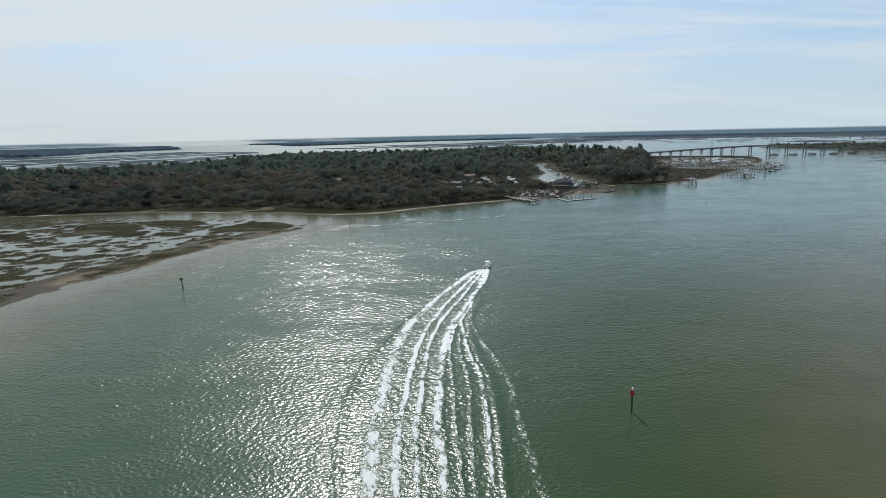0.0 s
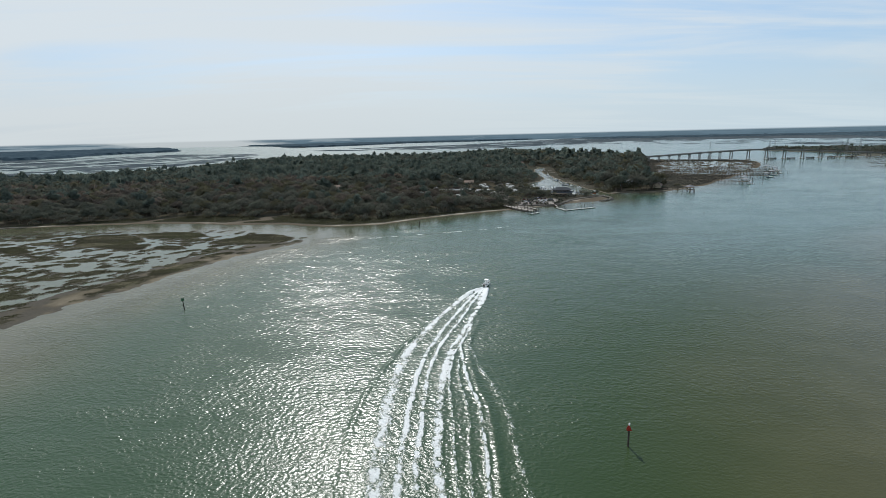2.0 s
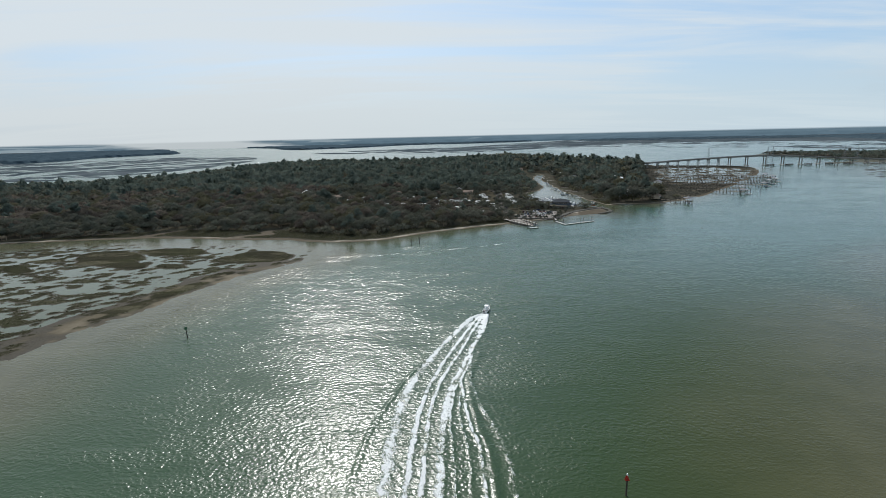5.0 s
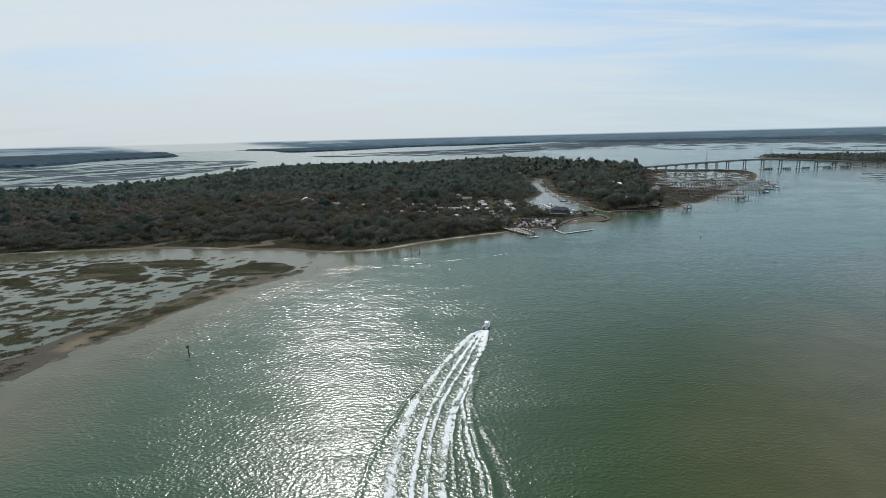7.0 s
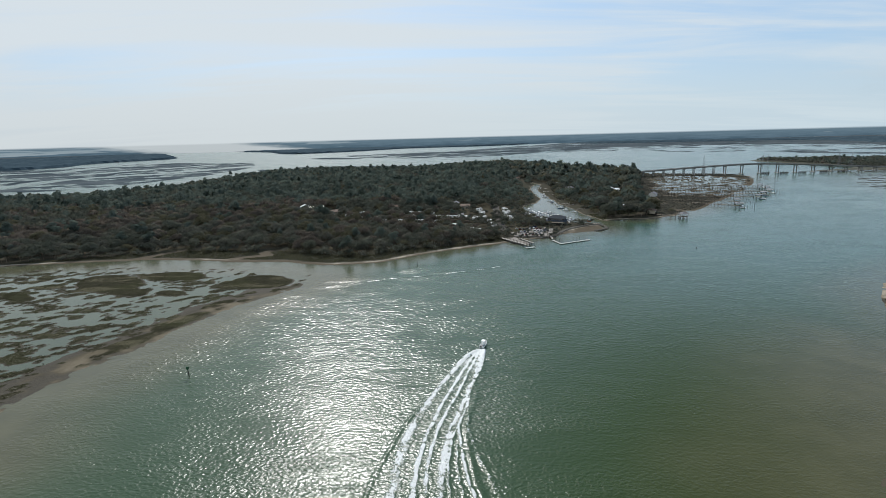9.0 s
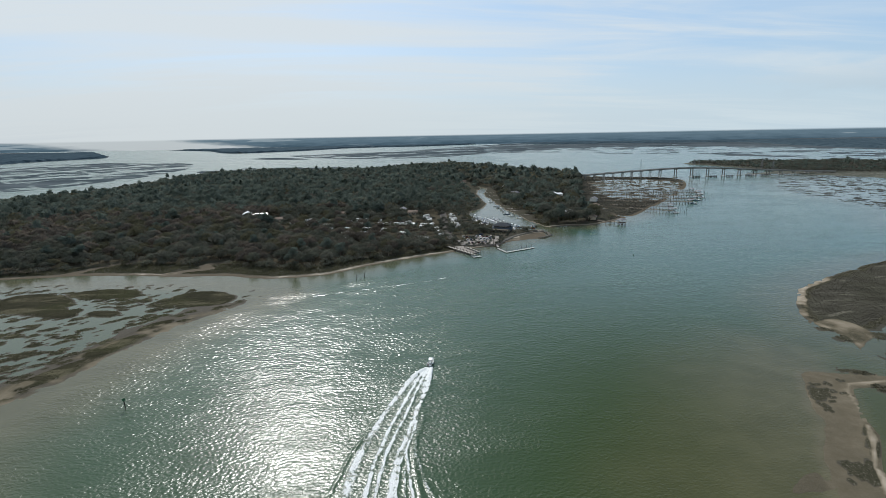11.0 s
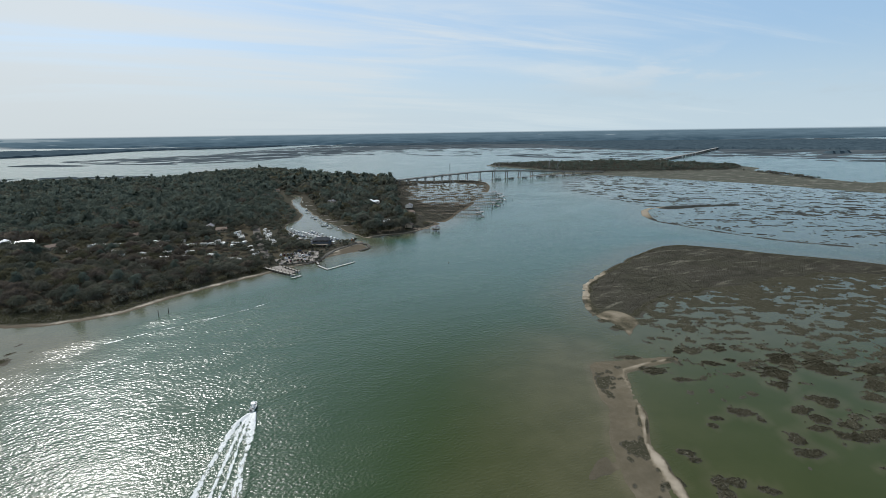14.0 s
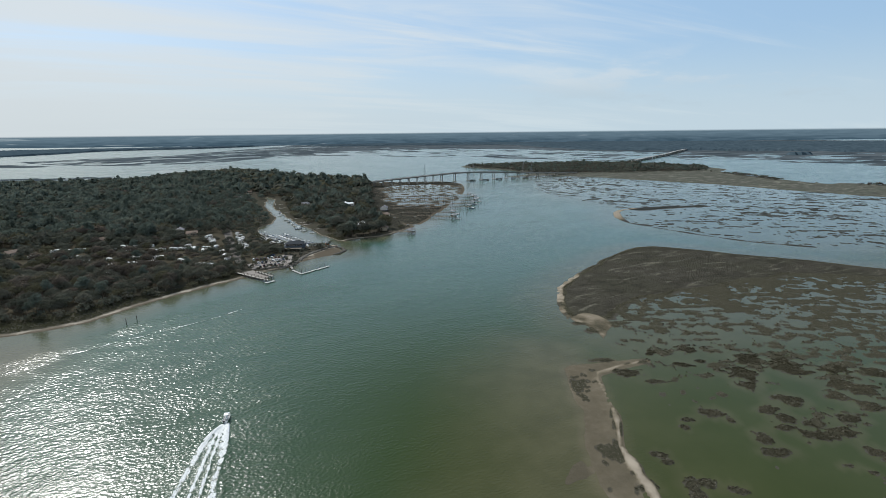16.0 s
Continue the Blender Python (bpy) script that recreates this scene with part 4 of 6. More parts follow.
size = size * (1 - 0.24 * camp_zone(x, y))
z = np.full(x.shape, 0.9)
dist = np.hypot(x, y)
order = np.argsort(np.where((x > -330) & (x < 230), dist, 9e9))
NEAR = 290
near_ids, rest = order[:NEAR], order[NEAR:]
mid = rest[dist[rest] < 640]
far = rest[dist[rest] >= 640]
woods("woodland", np.stack([x[mid], y[mid]], 1), z[mid], size[mid], kind[mid], skin[mid], (520, 0.60), "dense dark winter woodland of oaks and pines", 3)
for ids, detail, seed in ((far[dist[far] < 1000], (130, 1.0), 4), (far[dist[far] >= 1000], (26, 2.3), 7)):
    woods("far_woodland", np.stack([x[ids], y[ids]], 1), z[ids], size[ids], kind[ids], skin[ids], detail, "dark wooded interior of the island with tall pines", seed)

# bushes under the edge of the wood
bx, by = scatter(-420, 420, 370, 760, 4.2, 17)
free = tree_room(bx, by)
edge = np.maximum.reduce([tree_room(bx + ox, by + oy) for ox, oy in ((0, 7), (5, 5), (-5, 5), (0, 3))])
pick = (free < 0.3) & (edge > 0.2) & (rng.random(bx.shape) < 0.5) & (island_height(bx, by) > 0.5) & ~((bx > 50) & (bx < 165) & (by < 492))
bx, by = bx[pick], by[pick]
woods("understory", np.stack([bx, by], 1), np.full(bx.shape, 0.5), 0.55 + 0.4 * rng.random(bx.shape), np.full(bx.shape, "bush"), rng.choice([0, 0, 4, 3], bx.shape), (110, 0.7),
      "dark evergreen bushes under the edge of the wood", 9)

# trees along the front shore, one by one


def tree_model(kind, leaves, seed):
    rng = np.random.default_rng(seed)
    lobes = lobes_of(kind, rng)
    t = base("oak_tree" if kind == "oak" else "pine_tree", 0, 0, -500)
    bm = bmesh.new()
    top = 8.5 if kind == "oak" else 12.5
    rod(bm, (0, 0, 0), (0.15, 0.1, top * 0.45), 0.34, 0.24, 7)
    rod(bm, (0.15, 0.1, top * 0.45), (0.1, 0.2, top), 0.24, 0.08, 6)
    for lx, ly, lz, lr in lobes[1:6]:
        rod(bm, (0.12, 0.1, lz * 0.55), (lx * 0.8, ly * 0.8, lz), 0.13, 0.04, 5)
    part("trunk", bm, BARK, t)
    v, f, d = clump_crown(rng, lobes, 900, 0.39)
    crown = mesh_of("crown", v, f, leaves, {"facing": d})
    crown.parent = t
    return t


models = {}
for k, (kn, m) in enumerate([("oak", 0), ("oak", 4), ("oak", 3), ("oak", 2), ("oak", 1), ("pine", 1)]):
    models[kn, m] = [tree_model(kn, LEAVES[m], 300 + 10 * k + i) for i in range(2)]
LABELS = {0: "dark live oak at the wooded shore", 4: "grey mossy live oak in the shore wood", 3: "olive spring-leafed tree in the shore wood",
          2: "bare brown winter tree in the shore wood", 1: "tall dark pine in the shore wood"}
for i in near_ids:
    ms = models[str(kind[i]), int(skin[i])]
    t = copy_thing(ms[int(rng.integers(2))], pose(x[i], y[i], 0.75, 0, 0, rng.random() * 360))
    s = float(size[i])
    t.scale = (s, s, s * (0.85 + 0.3 * rng.random()))
    tagged(t, LABELS[int(skin[i])], "tree", "shore trees")
# a grove between the campers and the boat basin, and single trees round the car park
grove = [(78 + 4.6 * (i % 4) + rng.normal() * 1.2, 499 + 7.5 * (i // 4) + rng.normal() * 1.5) for i in range(22)] + [(58, 452), (61, 462), (66, 494), (75, 494), (50, 444), (42, 438), (34, 434), (47, 456), (54, 470), (50, 486)]
for i, (px, py) in enumerate(grove):
    skin_of = (0, 4, 0, 4, 3)[i % 5]
    t = copy_thing(models["oak", skin_of][i % 2], pose(px, py, 0.9, 0, 0, i * 67))
    size_of = 0.42 + 0.26 * rng.random()
    t.scale = (size_of, size_of, size_of)
    tagged(t, {0: "small dark live oak beside the harbour", 4: "small grey mossy oak beside the harbour", 3: "small olive spring-leafed tree beside the harbour"}[skin_of], "tree", "harbour trees")
for group in models.values():
    for t in group:
        for c in list(t.children):
            bpy.data.objects.remove(c)
        bpy.data.objects.remove(t)

# woods on the causeway island beyond the bridge and on the far banks
x, y = scatter(830, 1440, 880, 1480, 9.0, 13)
TREES2 = rounded([(876, 1462), (892, 1340), (900, 1140), (960, 1062), (1063, 1000), (1200, 950), (1320, 930), (1410, 1010), (1400, 1200), (1400, 1290), (1182, 1430), (1000, 1490)])
keep = inside(x, y, TREES2) + 6 * fbm(x, y, 40, 2, 161) > 0
x, y = x[keep], y[keep]
r = rng.random(x.shape)
woods("causeway_woodland", np.stack([x, y], 1), np.full(x.shape, 0.6), (0.46 + 0.26 * r + 0.36 * (fbm(x, y, 60, 3, 163) + 0.3)), np.where(r > 0.97, "pine", "oak"), np.where(r > 0.85, 1, np.where(r > 0.6, 0, np.where(r > 0.2, 4, 2))),
      (56, 1.5), "dark trees on the causeway island", 6)

# scrub along the back of the meadow
x, y = scatter(1150, 1330, 480, 900, 9.0, 19)
keep = (np.abs(x - np.interp(y, [480, 560, 640, 870, 900], [1250, 1185, 1195, 1300, 1320]) + 14) < 16) & (fbm(x, y, 45, 3, 165) > -0.05)
x, y = x[keep], y[keep]
woods("meadow_scrub", np.stack([x, y], 1), np.full(x.shape, 0.3), 0.5 + 0.5 * rng.random(x.shape), np.full(x.shape, "bush"), rng.choice([0, 4, 2], x.shape), (40, 1.4), "low dark scrub along the marsh meadow", 8)


def canopy(key, step, low, seed, mask):
    a = np.array(FAR_LANDS[key])
    line = rounded(FAR_LANDS[key], True, 4)

    def height(x, y):
        d = inside(x, y, line)
        m = mask(x, y, d) + 0.30 * fbm(x, y, 500, 4, seed)
        lump = fbm(x, y, step * 1.6, 2, seed + 5, 0.7)
        return np.where((m > 0) & (np.hypot(x, y) < 5150), low * smooth(m, -0.05, 0.12) + 5.0 * lump, -3.0)
    ob = sheet("far_wood", span(a[:, 0].min(), a[:, 0].max(), step), span(max(-200, a[:, 1].min()), min(5000, a[:, 1].max()), step), height, HAZED_WOOD, -2)
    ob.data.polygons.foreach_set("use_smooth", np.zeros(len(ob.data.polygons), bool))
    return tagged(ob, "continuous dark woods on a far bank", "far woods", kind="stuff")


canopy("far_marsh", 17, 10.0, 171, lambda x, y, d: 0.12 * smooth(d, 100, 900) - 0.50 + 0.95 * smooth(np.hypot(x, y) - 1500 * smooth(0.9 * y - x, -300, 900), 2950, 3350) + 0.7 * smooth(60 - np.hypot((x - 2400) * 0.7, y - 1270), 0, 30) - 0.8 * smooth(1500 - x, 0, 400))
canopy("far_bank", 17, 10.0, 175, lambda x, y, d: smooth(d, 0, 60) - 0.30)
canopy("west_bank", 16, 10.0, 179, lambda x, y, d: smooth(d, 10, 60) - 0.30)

# ---- the boat, its wake, marks and buoys ----
WHITE = plain("white_gelcoat", (0.78, 0.79, 0.78), 0.3, vary=0.06)
DARKGLASS = plain("tinted_glass", (0.02, 0.025, 0.03), 0.08, vary=0.1)
BLACK = plain("black_paint", (0.025, 0.025, 0.028), 0.45)
GREYDECK = plain("grey_deck", (0.34, 0.34, 0.33), 0.7)
CHROME = plain("steel_tube", (0.6, 0.6, 0.6), 0.3, 1.0, 0.1)
TIMBER = plain("weathered_timber", (0.17, 0.145, 0.115), 0.9, vary=0.35, spec=0.08)
DARKTIMBER = plain("tarred_timber", (0.055, 0.047, 0.04), 0.85, vary=0.4, spec=0.1)
PALEDECK = plain("bleached_decking", (0.30, 0.28, 0.25), 0.85, vary=0.25, spec=0.08)
FLOATDECK = plain("pale_float_deck", (0.42, 0.42, 0.40), 0.8, vary=0.25, spec=0.1)
CONCRETE = plain("bridge_concrete", (0.24, 0.24, 0.23), 0.85, vary=0.2, size=6, spec=0.1)
RED = plain("red_dayboard", (0.34, 0.03, 0.02), 0.5, vary=0.15)
GREEN = plain("green_dayboard", (0.03, 0.10, 0.05), 0.5, vary=0.15)
PALELOT = plain("shell_gravel", (0.165, 0.15, 0.135), 0.95, vary=0.4, size=7, spec=0.05)
BRONZE = plain("antifouling_blue", (0.05, 0.09, 0.16), 0.5)


def hull_bm(length, beam, depth, solid=True):
    """A planing hull along +y with its transom at y = 0: flared, with a raked bow and a rounded chine."""
    bm = bmesh.new()
    rows, n = [], 9
    for i in range(n):
        u = i / (n - 1)
        half = beam / 2 * (1 - max(0.0, (u - 0.45) / 0.55) ** 2.2) * (0.94 + 0.06 * min(1, u * 3)) + 0.02
        sheer = depth * (0.86 + 0.30 * u * u)
        keel = depth * 0.45 * max(0, (u - 0.6) / 0.4) ** 2
        y = length * u
        rows.append([bm.verts.new(p) for p in ((-half, y, sheer), (-half * 0.92, y - 0.03 * u, keel + 0.30 * depth), (-half * 0.72, y - 0.05 * u, keel + 0.16 * depth), (0, y - 0.08 * u, keel),
                                               (half * 0.72, y - 0.05 * u, keel + 0.16 * depth), (half * 0.92, y - 0.03 * u, keel + 0.30 * depth), (half, y, sheer))])
    for a, b in zip(rows[:-1], rows[1:]):
        for j in range(6):
            bm.faces.new((a[j], a[j + 1], b[j + 1], b[j]))
    bm.faces.new(rows[0])
    bm.faces.new(rows[-1][::-1])
    return bm


def deck_bm(length, beam, z, inset=0.12, y0=0.1):
    bm = bmesh.new()
    left, right = [], []
    for i in range(10):
        u = i / 9
        half = max(0.03, beam / 2 * (1 - max(0.0, (u - 0.45) / 0.55) ** 2.2) - inset)
        y = y0 + (length - y0 - 0.25) * u
        zz = z * (0.86 + 0.30 * u * u)
        left.append(bm.verts.new((-half, y, zz)))
        right.append(bm.verts.new((half, y, zz)))
    for i in range(9):
        bm.faces.new((left[i], right[i], right[i + 1], left[i + 1]))
    r = bmesh.ops.extrude_face_region(bm, geom=list(bm.faces))
    bmesh.ops.translate(bm, verts=[v for v in r["geom"] if isinstance(v, bmesh.types.BMVert)], vec=(0, 0, 0.04))
    return bm


def gunwale_bm(length, beam, depth, side):
    """One rounded rail along the sheer."""
    bm = bmesh.new()
    rings = []
    for i in range(9):
        u = i / 8
        half = beam / 2 * (1 - max(0.0, (u - 0.45) / 0.55) ** 2.2) + 0.02
        cx, cy, cz = side * half, length * u, depth * (0.86 + 0.30 * u * u) + 0.03
        rings.append([bm.verts.new((cx + 0.07 * math.cos(k * 1.0472), cy, cz + 0.07 * math.sin(k * 1.0472))) for k in range(6)])
    for p, q in zip(rings[:-1], rings[1:]):
        for k in range(6):
            bm.faces.new((p[k], p[(k + 1) % 6], q[(k + 1) % 6], q[k]))
    bm.faces.new(rings[0])
    bm.faces.new(rings[-1][::-1])
    bmesh.ops.recalc_face_normals(bm, faces=bm.faces)
    return bm


def outboard(parent, x, y, z, s=1.0):
    m = part("outboard_motor", bm_box(x, y - 0.35 * s, z + 0.55 * s, 0.42 * s, 0.62 * s, 0.62 * s, bevel=0.1 * s), BLACK, parent, "black outboard motor")
    part("motor_leg", bm_box(x, y - 0.3 * s, z, 0.16 * s, 0.3 * s, 0.7 * s, bevel=0.03 * s), BLACK, m)
    return m


def console_boat(name, length, beam, top=True, hullmat=WHITE):
    t = base(name, 0, 0, 0)
    part("hull", hull_bm(length, beam, 1.05), hullmat, t)
    part("deck", deck_bm(length, beam, 0.72), GREYDECK, t, "grey non-slip deck")
    for side in (-1, 1):
        part("gunwale", gunwale_bm(length, beam, 1.05, side), WHITE, t)
    c = part("console", bm_box(0, length * 0.42, 1.25, 0.95, 1.1, 1.1, bevel=0.1), WHITE, t)
    part("windscreen", bm_box(0, length * 0.42 + 0.50, 1.98, 0.9, 0.06, 0.42, bevel=0.02), DARKGLASS, c, "tinted windscreen")
    part("leaning_seat", bm_box(0, length * 0.27, 1.1, 1.1, 0.5, 0.75, bevel=0.1), WHITE, t)
    part("bow_cushion", bm_box(0, length * 0.72, 0.98, beam * 0.5, 0.9, 0.22, bevel=0.06), GREYDECK, t)
    if top:
        for sx in (-1, 1):
            for sy in (0.34, 0.50):
                part("top_post", bm_rod((sx * 0.52, length * sy, 0.8), (sx * 0.62, length * sy, 2.75), 0.035, sides=6), CHROME, t)
        part("hard_top", bm_box(0, length * 0.42, 2.80, 1.9, 2.3, 0.10, bevel=0.04), WHITE, t, "white hard top")
    outboard(t, 0, 0, 0.55)
    return t


boat = console_boat("motor_boat", 7.2, 2.6)
outboard(boat, -0.5, 0.02, 0.55)
boat.matrix_basis = pose(15.9, 204.9, 0.02, 3.5, 0, -24) @ Matrix.Scale(0.84, 4)
tagged(boat, "white centre-console motor boat with hard top running across the river", "boat")

# the crests and foam lines of the wake: (y, x) along the river, then foam strength, width near the boat, width far behind
WAKE_LINES = [
    ([(205, 15.6), (200, 11.6), (192, 6.6), (176, 0.2), (163, -4.7), (153, -8.2), (142, -11.1), (133, -12.7), (125, -13.7), (114, -14.2), (95, -14.2), (80, -13.8), (69, -12.5), (30, -12)], 0.66, 0.8, 2.3),
    ([(205, 15.8), (202, 13.8), (188, 8.6), (171, 3.1), (159, -1.0), (148, -3.7), (138, -6.2), (128, -7.4), (121, -8.2), (108, -8.9), (98, -9.1), (80, -9.1), (69, -8.3), (30, -8)], 1.00, 0.55, 0.95),
    ([(205, 16.0), (201, 14.5), (183, 9.3), (167, 4.9), (155, 0.8), (145, -1.9), (135, -3.9), (126, -5.0), (114, -5.5), (100, -5.8), (87, -6.2), (69, -5.0), (30, -5)], 0.90, 0.5, 0.75),
    ([(205, 16.6), (201, 16.4), (182, 12.5), (169, 8.9), (158, 5.9), (149, 3.3), (138, 0.8), (128, -0.5), (118, -1.6), (108, -1.9), (90, -2.1), (79, -1.5), (69, -0.6), (30, 0)], 0.82, 0.85, 1.5),
    ([(152, 5.8), (146, 4.1), (138, 1.8), (128, 0.8), (118, 0.4), (108, 1.1), (90, 1.2), (70, 1.9), (30, 3)], 0.78, 0.3, 0.5),
    ([(142, 4.4), (136, 3.2), (125, 3.0), (118, 3.4), (108, 4.8), (90, 4.2), (75, 3.8), (30, 5)], 0.62, 0.3, 0.55),
    ([(166, 9.0), (160, 7.8), (150, 5.2), (144, 4.2), (133, 4.4), (120, 5.5), (109, 7.4), (90, 7.4), (70, 6.4), (30, 8)], 0.86, 0.3, 0.8),
    ([(170, 9.8), (164, 8.8), (154, 7.1), (144, 7.1), (138, 7.5), (130, 8.6), (120, 11.2), (108, 13.5), (90, 13.5), (30, 15)], 0.50, 0.3, 1.3),
]
BOW_WAVE = [(205, 14.9), (200, 10.3), (196, 7.4), (178.3, 0.0), (168.6, -4.8), (156.7, -9.2), (147.5, -12.6), (140, -15.0), (129, -17.6), (122.7, -19.2), (114.7, -20.6), (100, -21.3), (80, -19.6), (69, -17.4), (30, -15)]


def build_wake_mesh():
    head, tail = 204.6, 34.0
    rows = np.arange(head, tail, -0.32)
    at = lambda pts: np.interp(rows, [p[0] for p in pts][::-1], [p[1] for p in pts][::-1])
    lo, hi = at(BOW_WAVE) - 0.8 - 4.0 * smooth(head - rows, 0, 40), at(WAKE_LINES[-1][0])
    hi = np.maximum(hi, at(WAKE_LINES[3][0])) + 1.0 + 4.0 * smooth(head - rows, 0, 40)
    u = np.linspace(0, 1, 131)
    X = lo[:, None] + (hi - lo)[:, None] * u[None, :]
    Y = np.broadcast_to(rows[:, None], X.shape)
    S = head - Y                                                     # metres behind the boat
    wander = 0.35 * fbm(X * 0.15, Y, 6, 3, 301) * smooth(S, 4, 30)
    # froth lies in short ropes across each line, finer than the lines themselves
    rope = fbm(X * 0.9, Y * 0.6, 1.0, 3, 305, 0.65)
    tear = fbm(X * 0.5, Y * 0.16, 2.6, 3, 309, 0.6)
    foam, z = np.zeros(X.shape), np.zeros(X.shape)
    for i, (pts, power, near, wide) in enumerate(WAKE_LINES):
        line = at(pts)[:, None]
        first = pts[0][0]
        begun = smooth(first - Y, 0, 9) if first < 200 else 1.0
        width = (0.7 + 0.35 * np.exp(-S / 22)) * (near + (wide - near) * smooth(S, 0, 85))
        off = X - line - wander
        g = np.exp(-np.abs(off / width) ** 2.2)
        foam += power * g * begun
        z += 0.13 * (0.25 + 0.75 * np.exp(-S / 45)) * power * np.exp(-(off / (width * 1.3 + 0.3)) ** 2) * begun
    left, right = at(WAKE_LINES[0][0])[:, None], at(WAKE_LINES[3][0])[:, None]
    within = smooth(X - left, -1.6, 0.5) * smooth(right - X, -1.6, 0.5)
    foam += 0.29 * within * (0.55 + 0.45 * np.exp(-S / 60) + 0.6 * smooth(S, 70, 110))
    foam += 0.6 * within * np.exp(-S / 4.5) + 0.32 * within * np.exp(-S / 30)
    spray = smooth(X - at(BOW_WAVE)[:, None], -0.6, 0.6) * smooth(left + 0.8 - X, -0.8, 0.8) + np.exp(-((X - right - 0.5) / 1.3) ** 2)
    foam += 0.95 * spray * np.exp(-((S - 6) / 16) ** 2)
    foam = foam * (0.90 + 0.95 * rope + 0.4 * tear) * np.exp(-S / 520)
    crest = X - at(BOW_WAVE)[:, None] - 0.8 * wander
    swell = smooth(S, 20, 55)
    z += swell * 0.36 * np.exp(-((crest - 0.6) / 0.75) ** 2) * np.exp(-S / 100)
    right_crest = X - at(WAKE_LINES[6][0])[:, None] - 2.0
    z += 0.20 * swell * np.exp(-(right_crest / 0.9) ** 2)
    z += 0.16 * rope * np.clip(foam, 0, 1) + 0.5 * spray * np.exp(-((S - 5) / 7) ** 2)
    edge = smooth(u[None, :], 0, 0.05) * smooth(1 - u[None, :], 0, 0.05) * smooth(S, 0, 3)
    foam = np.clip(foam, 0, 1) * smooth(u[None, :], 0, 0.03) * smooth(1 - u[None, :], 0, 0.03) * smooth(Y, tail, tail + 26)
    z = 0.012 + edge * np.maximum(0.05 + z, 0.0) * smooth(Y, tail, tail + 20)
    m, k = X.shape
    idx = np.arange(m * k).reshape(m, k)
    f = np.stack([idx[:-1, :-1].ravel(), idx[1:, :-1].ravel(), idx[1:, 1:].ravel(), idx[:-1, 1:].ravel()], 1)
    ob = mesh_of("boat_wake", np.stack([X.ravel(), Y.ravel(), z.ravel()], 1), f, WAKE,
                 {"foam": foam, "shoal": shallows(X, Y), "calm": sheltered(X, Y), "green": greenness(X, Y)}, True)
    return tagged(ob, "white foaming wake spreading behind the motor boat", "wake", kind="stuff")


build_wake_mesh()


def foam_line(pts, width):
    """A thin line of foam that marks the tide's edge."""
    line = rounded(pts, False, 30)
    d = np.gradient(line, axis=0)
    d /= np.hypot(d[:, 0], d[:, 1])[:, None]
    u = np.linspace(-1, 1, 9)
    side = np.stack([d[:, 1], -d[:, 0]], 1)
    wob = fbm(line[:, 0], line[:, 1], 9, 3, 311)
    P = line[:, None, :] + side[:, None, :] * (u[None, :, None] * width + wob[:, None, None] * 1.2)
    X, Y = P[..., 0], P[..., 1]
    foam = np.clip((1 - u[None, :] ** 2) * (0.54 + 0.5 * fbm(X, Y, 5, 3, 313)), 0, 0.8)
    k = len(u)
    idx = np.arange(X.size).reshape(X.shape)
    f = np.stack([idx[:-1, :-1].ravel(), idx[1:, :-1].ravel(), idx[1:, 1:].ravel(), idx[:-1, 1:].ravel()], 1)
    ob = mesh_of("foam_line", np.stack([X.ravel(), Y.ravel(), np.full(X.size, 0.03)], 1), f, WAKE,
                 {"foam": foam, "shoal": shallows(X, Y), "calm": sheltered(X, Y), "green": greenness(X, Y)}, True)
    return tagged(ob, "thin drifting foam line along the tide edge", "foam", kind="stuff")


foam_line([(-46, 314), (-25, 321.5), (-6, 326), (10, 331), (28, 338), (44, 346)], 0.9)


def channel_marker(x, y, red, height, lean):
    t = base("channel_marker", x, y, -1.0)
    t.rotation_euler = (0, radians(lean), 0)
    part("post", bm_rod((0, 0, 0), (0, 0, height + 0.4), 0.19, 0.16, 10), DARKTIMBER, t, "dark wet timber pile")
    bm = bmesh.new()
    z = height + 0.1
    if red:
        pts = [(-0.5, 0), (0.5, 0), (0.1, 0.95), (-0.1, 0.95)]
    else:
        pts = [(-0.45, 0), (0.45, 0), (0.45, 0.9), (-0.45, 0.9)]
    for sy in (-0.24, 0.24):
        front = [bm.verts.new((px, sy, z + pz)) for px, pz in pts]
        back = [bm.verts.new((px, sy + 0.03, z + pz)) for px, pz in pts]
        bm.faces.new(front)
        bm.faces.new(back[::-1])
        for i in range(4):
            j = (i + 1) % 4
            bm.faces.new((front[i], back[i], back[j], front[j]))
    part("dayboard", bm, RED if red else GREEN, t, "red triangular dayboard" if red else "dark green square dayboard")
    if red:
        part("lantern", bm_rod((0, 0, height + 1.2), (0, 0, height + 1.62), 0.17, 0.12, 10), WHITE, t, "white lantern")
    return tagged(t, "timber channel mark with a red triangle board" if red else "timber channel mark with a dark square board", "marker", "channel marks")


channel_marker(35.2, 92.7, True, 4.4, 0)
channel_marker(-96, 185, False, 4.2, -4)

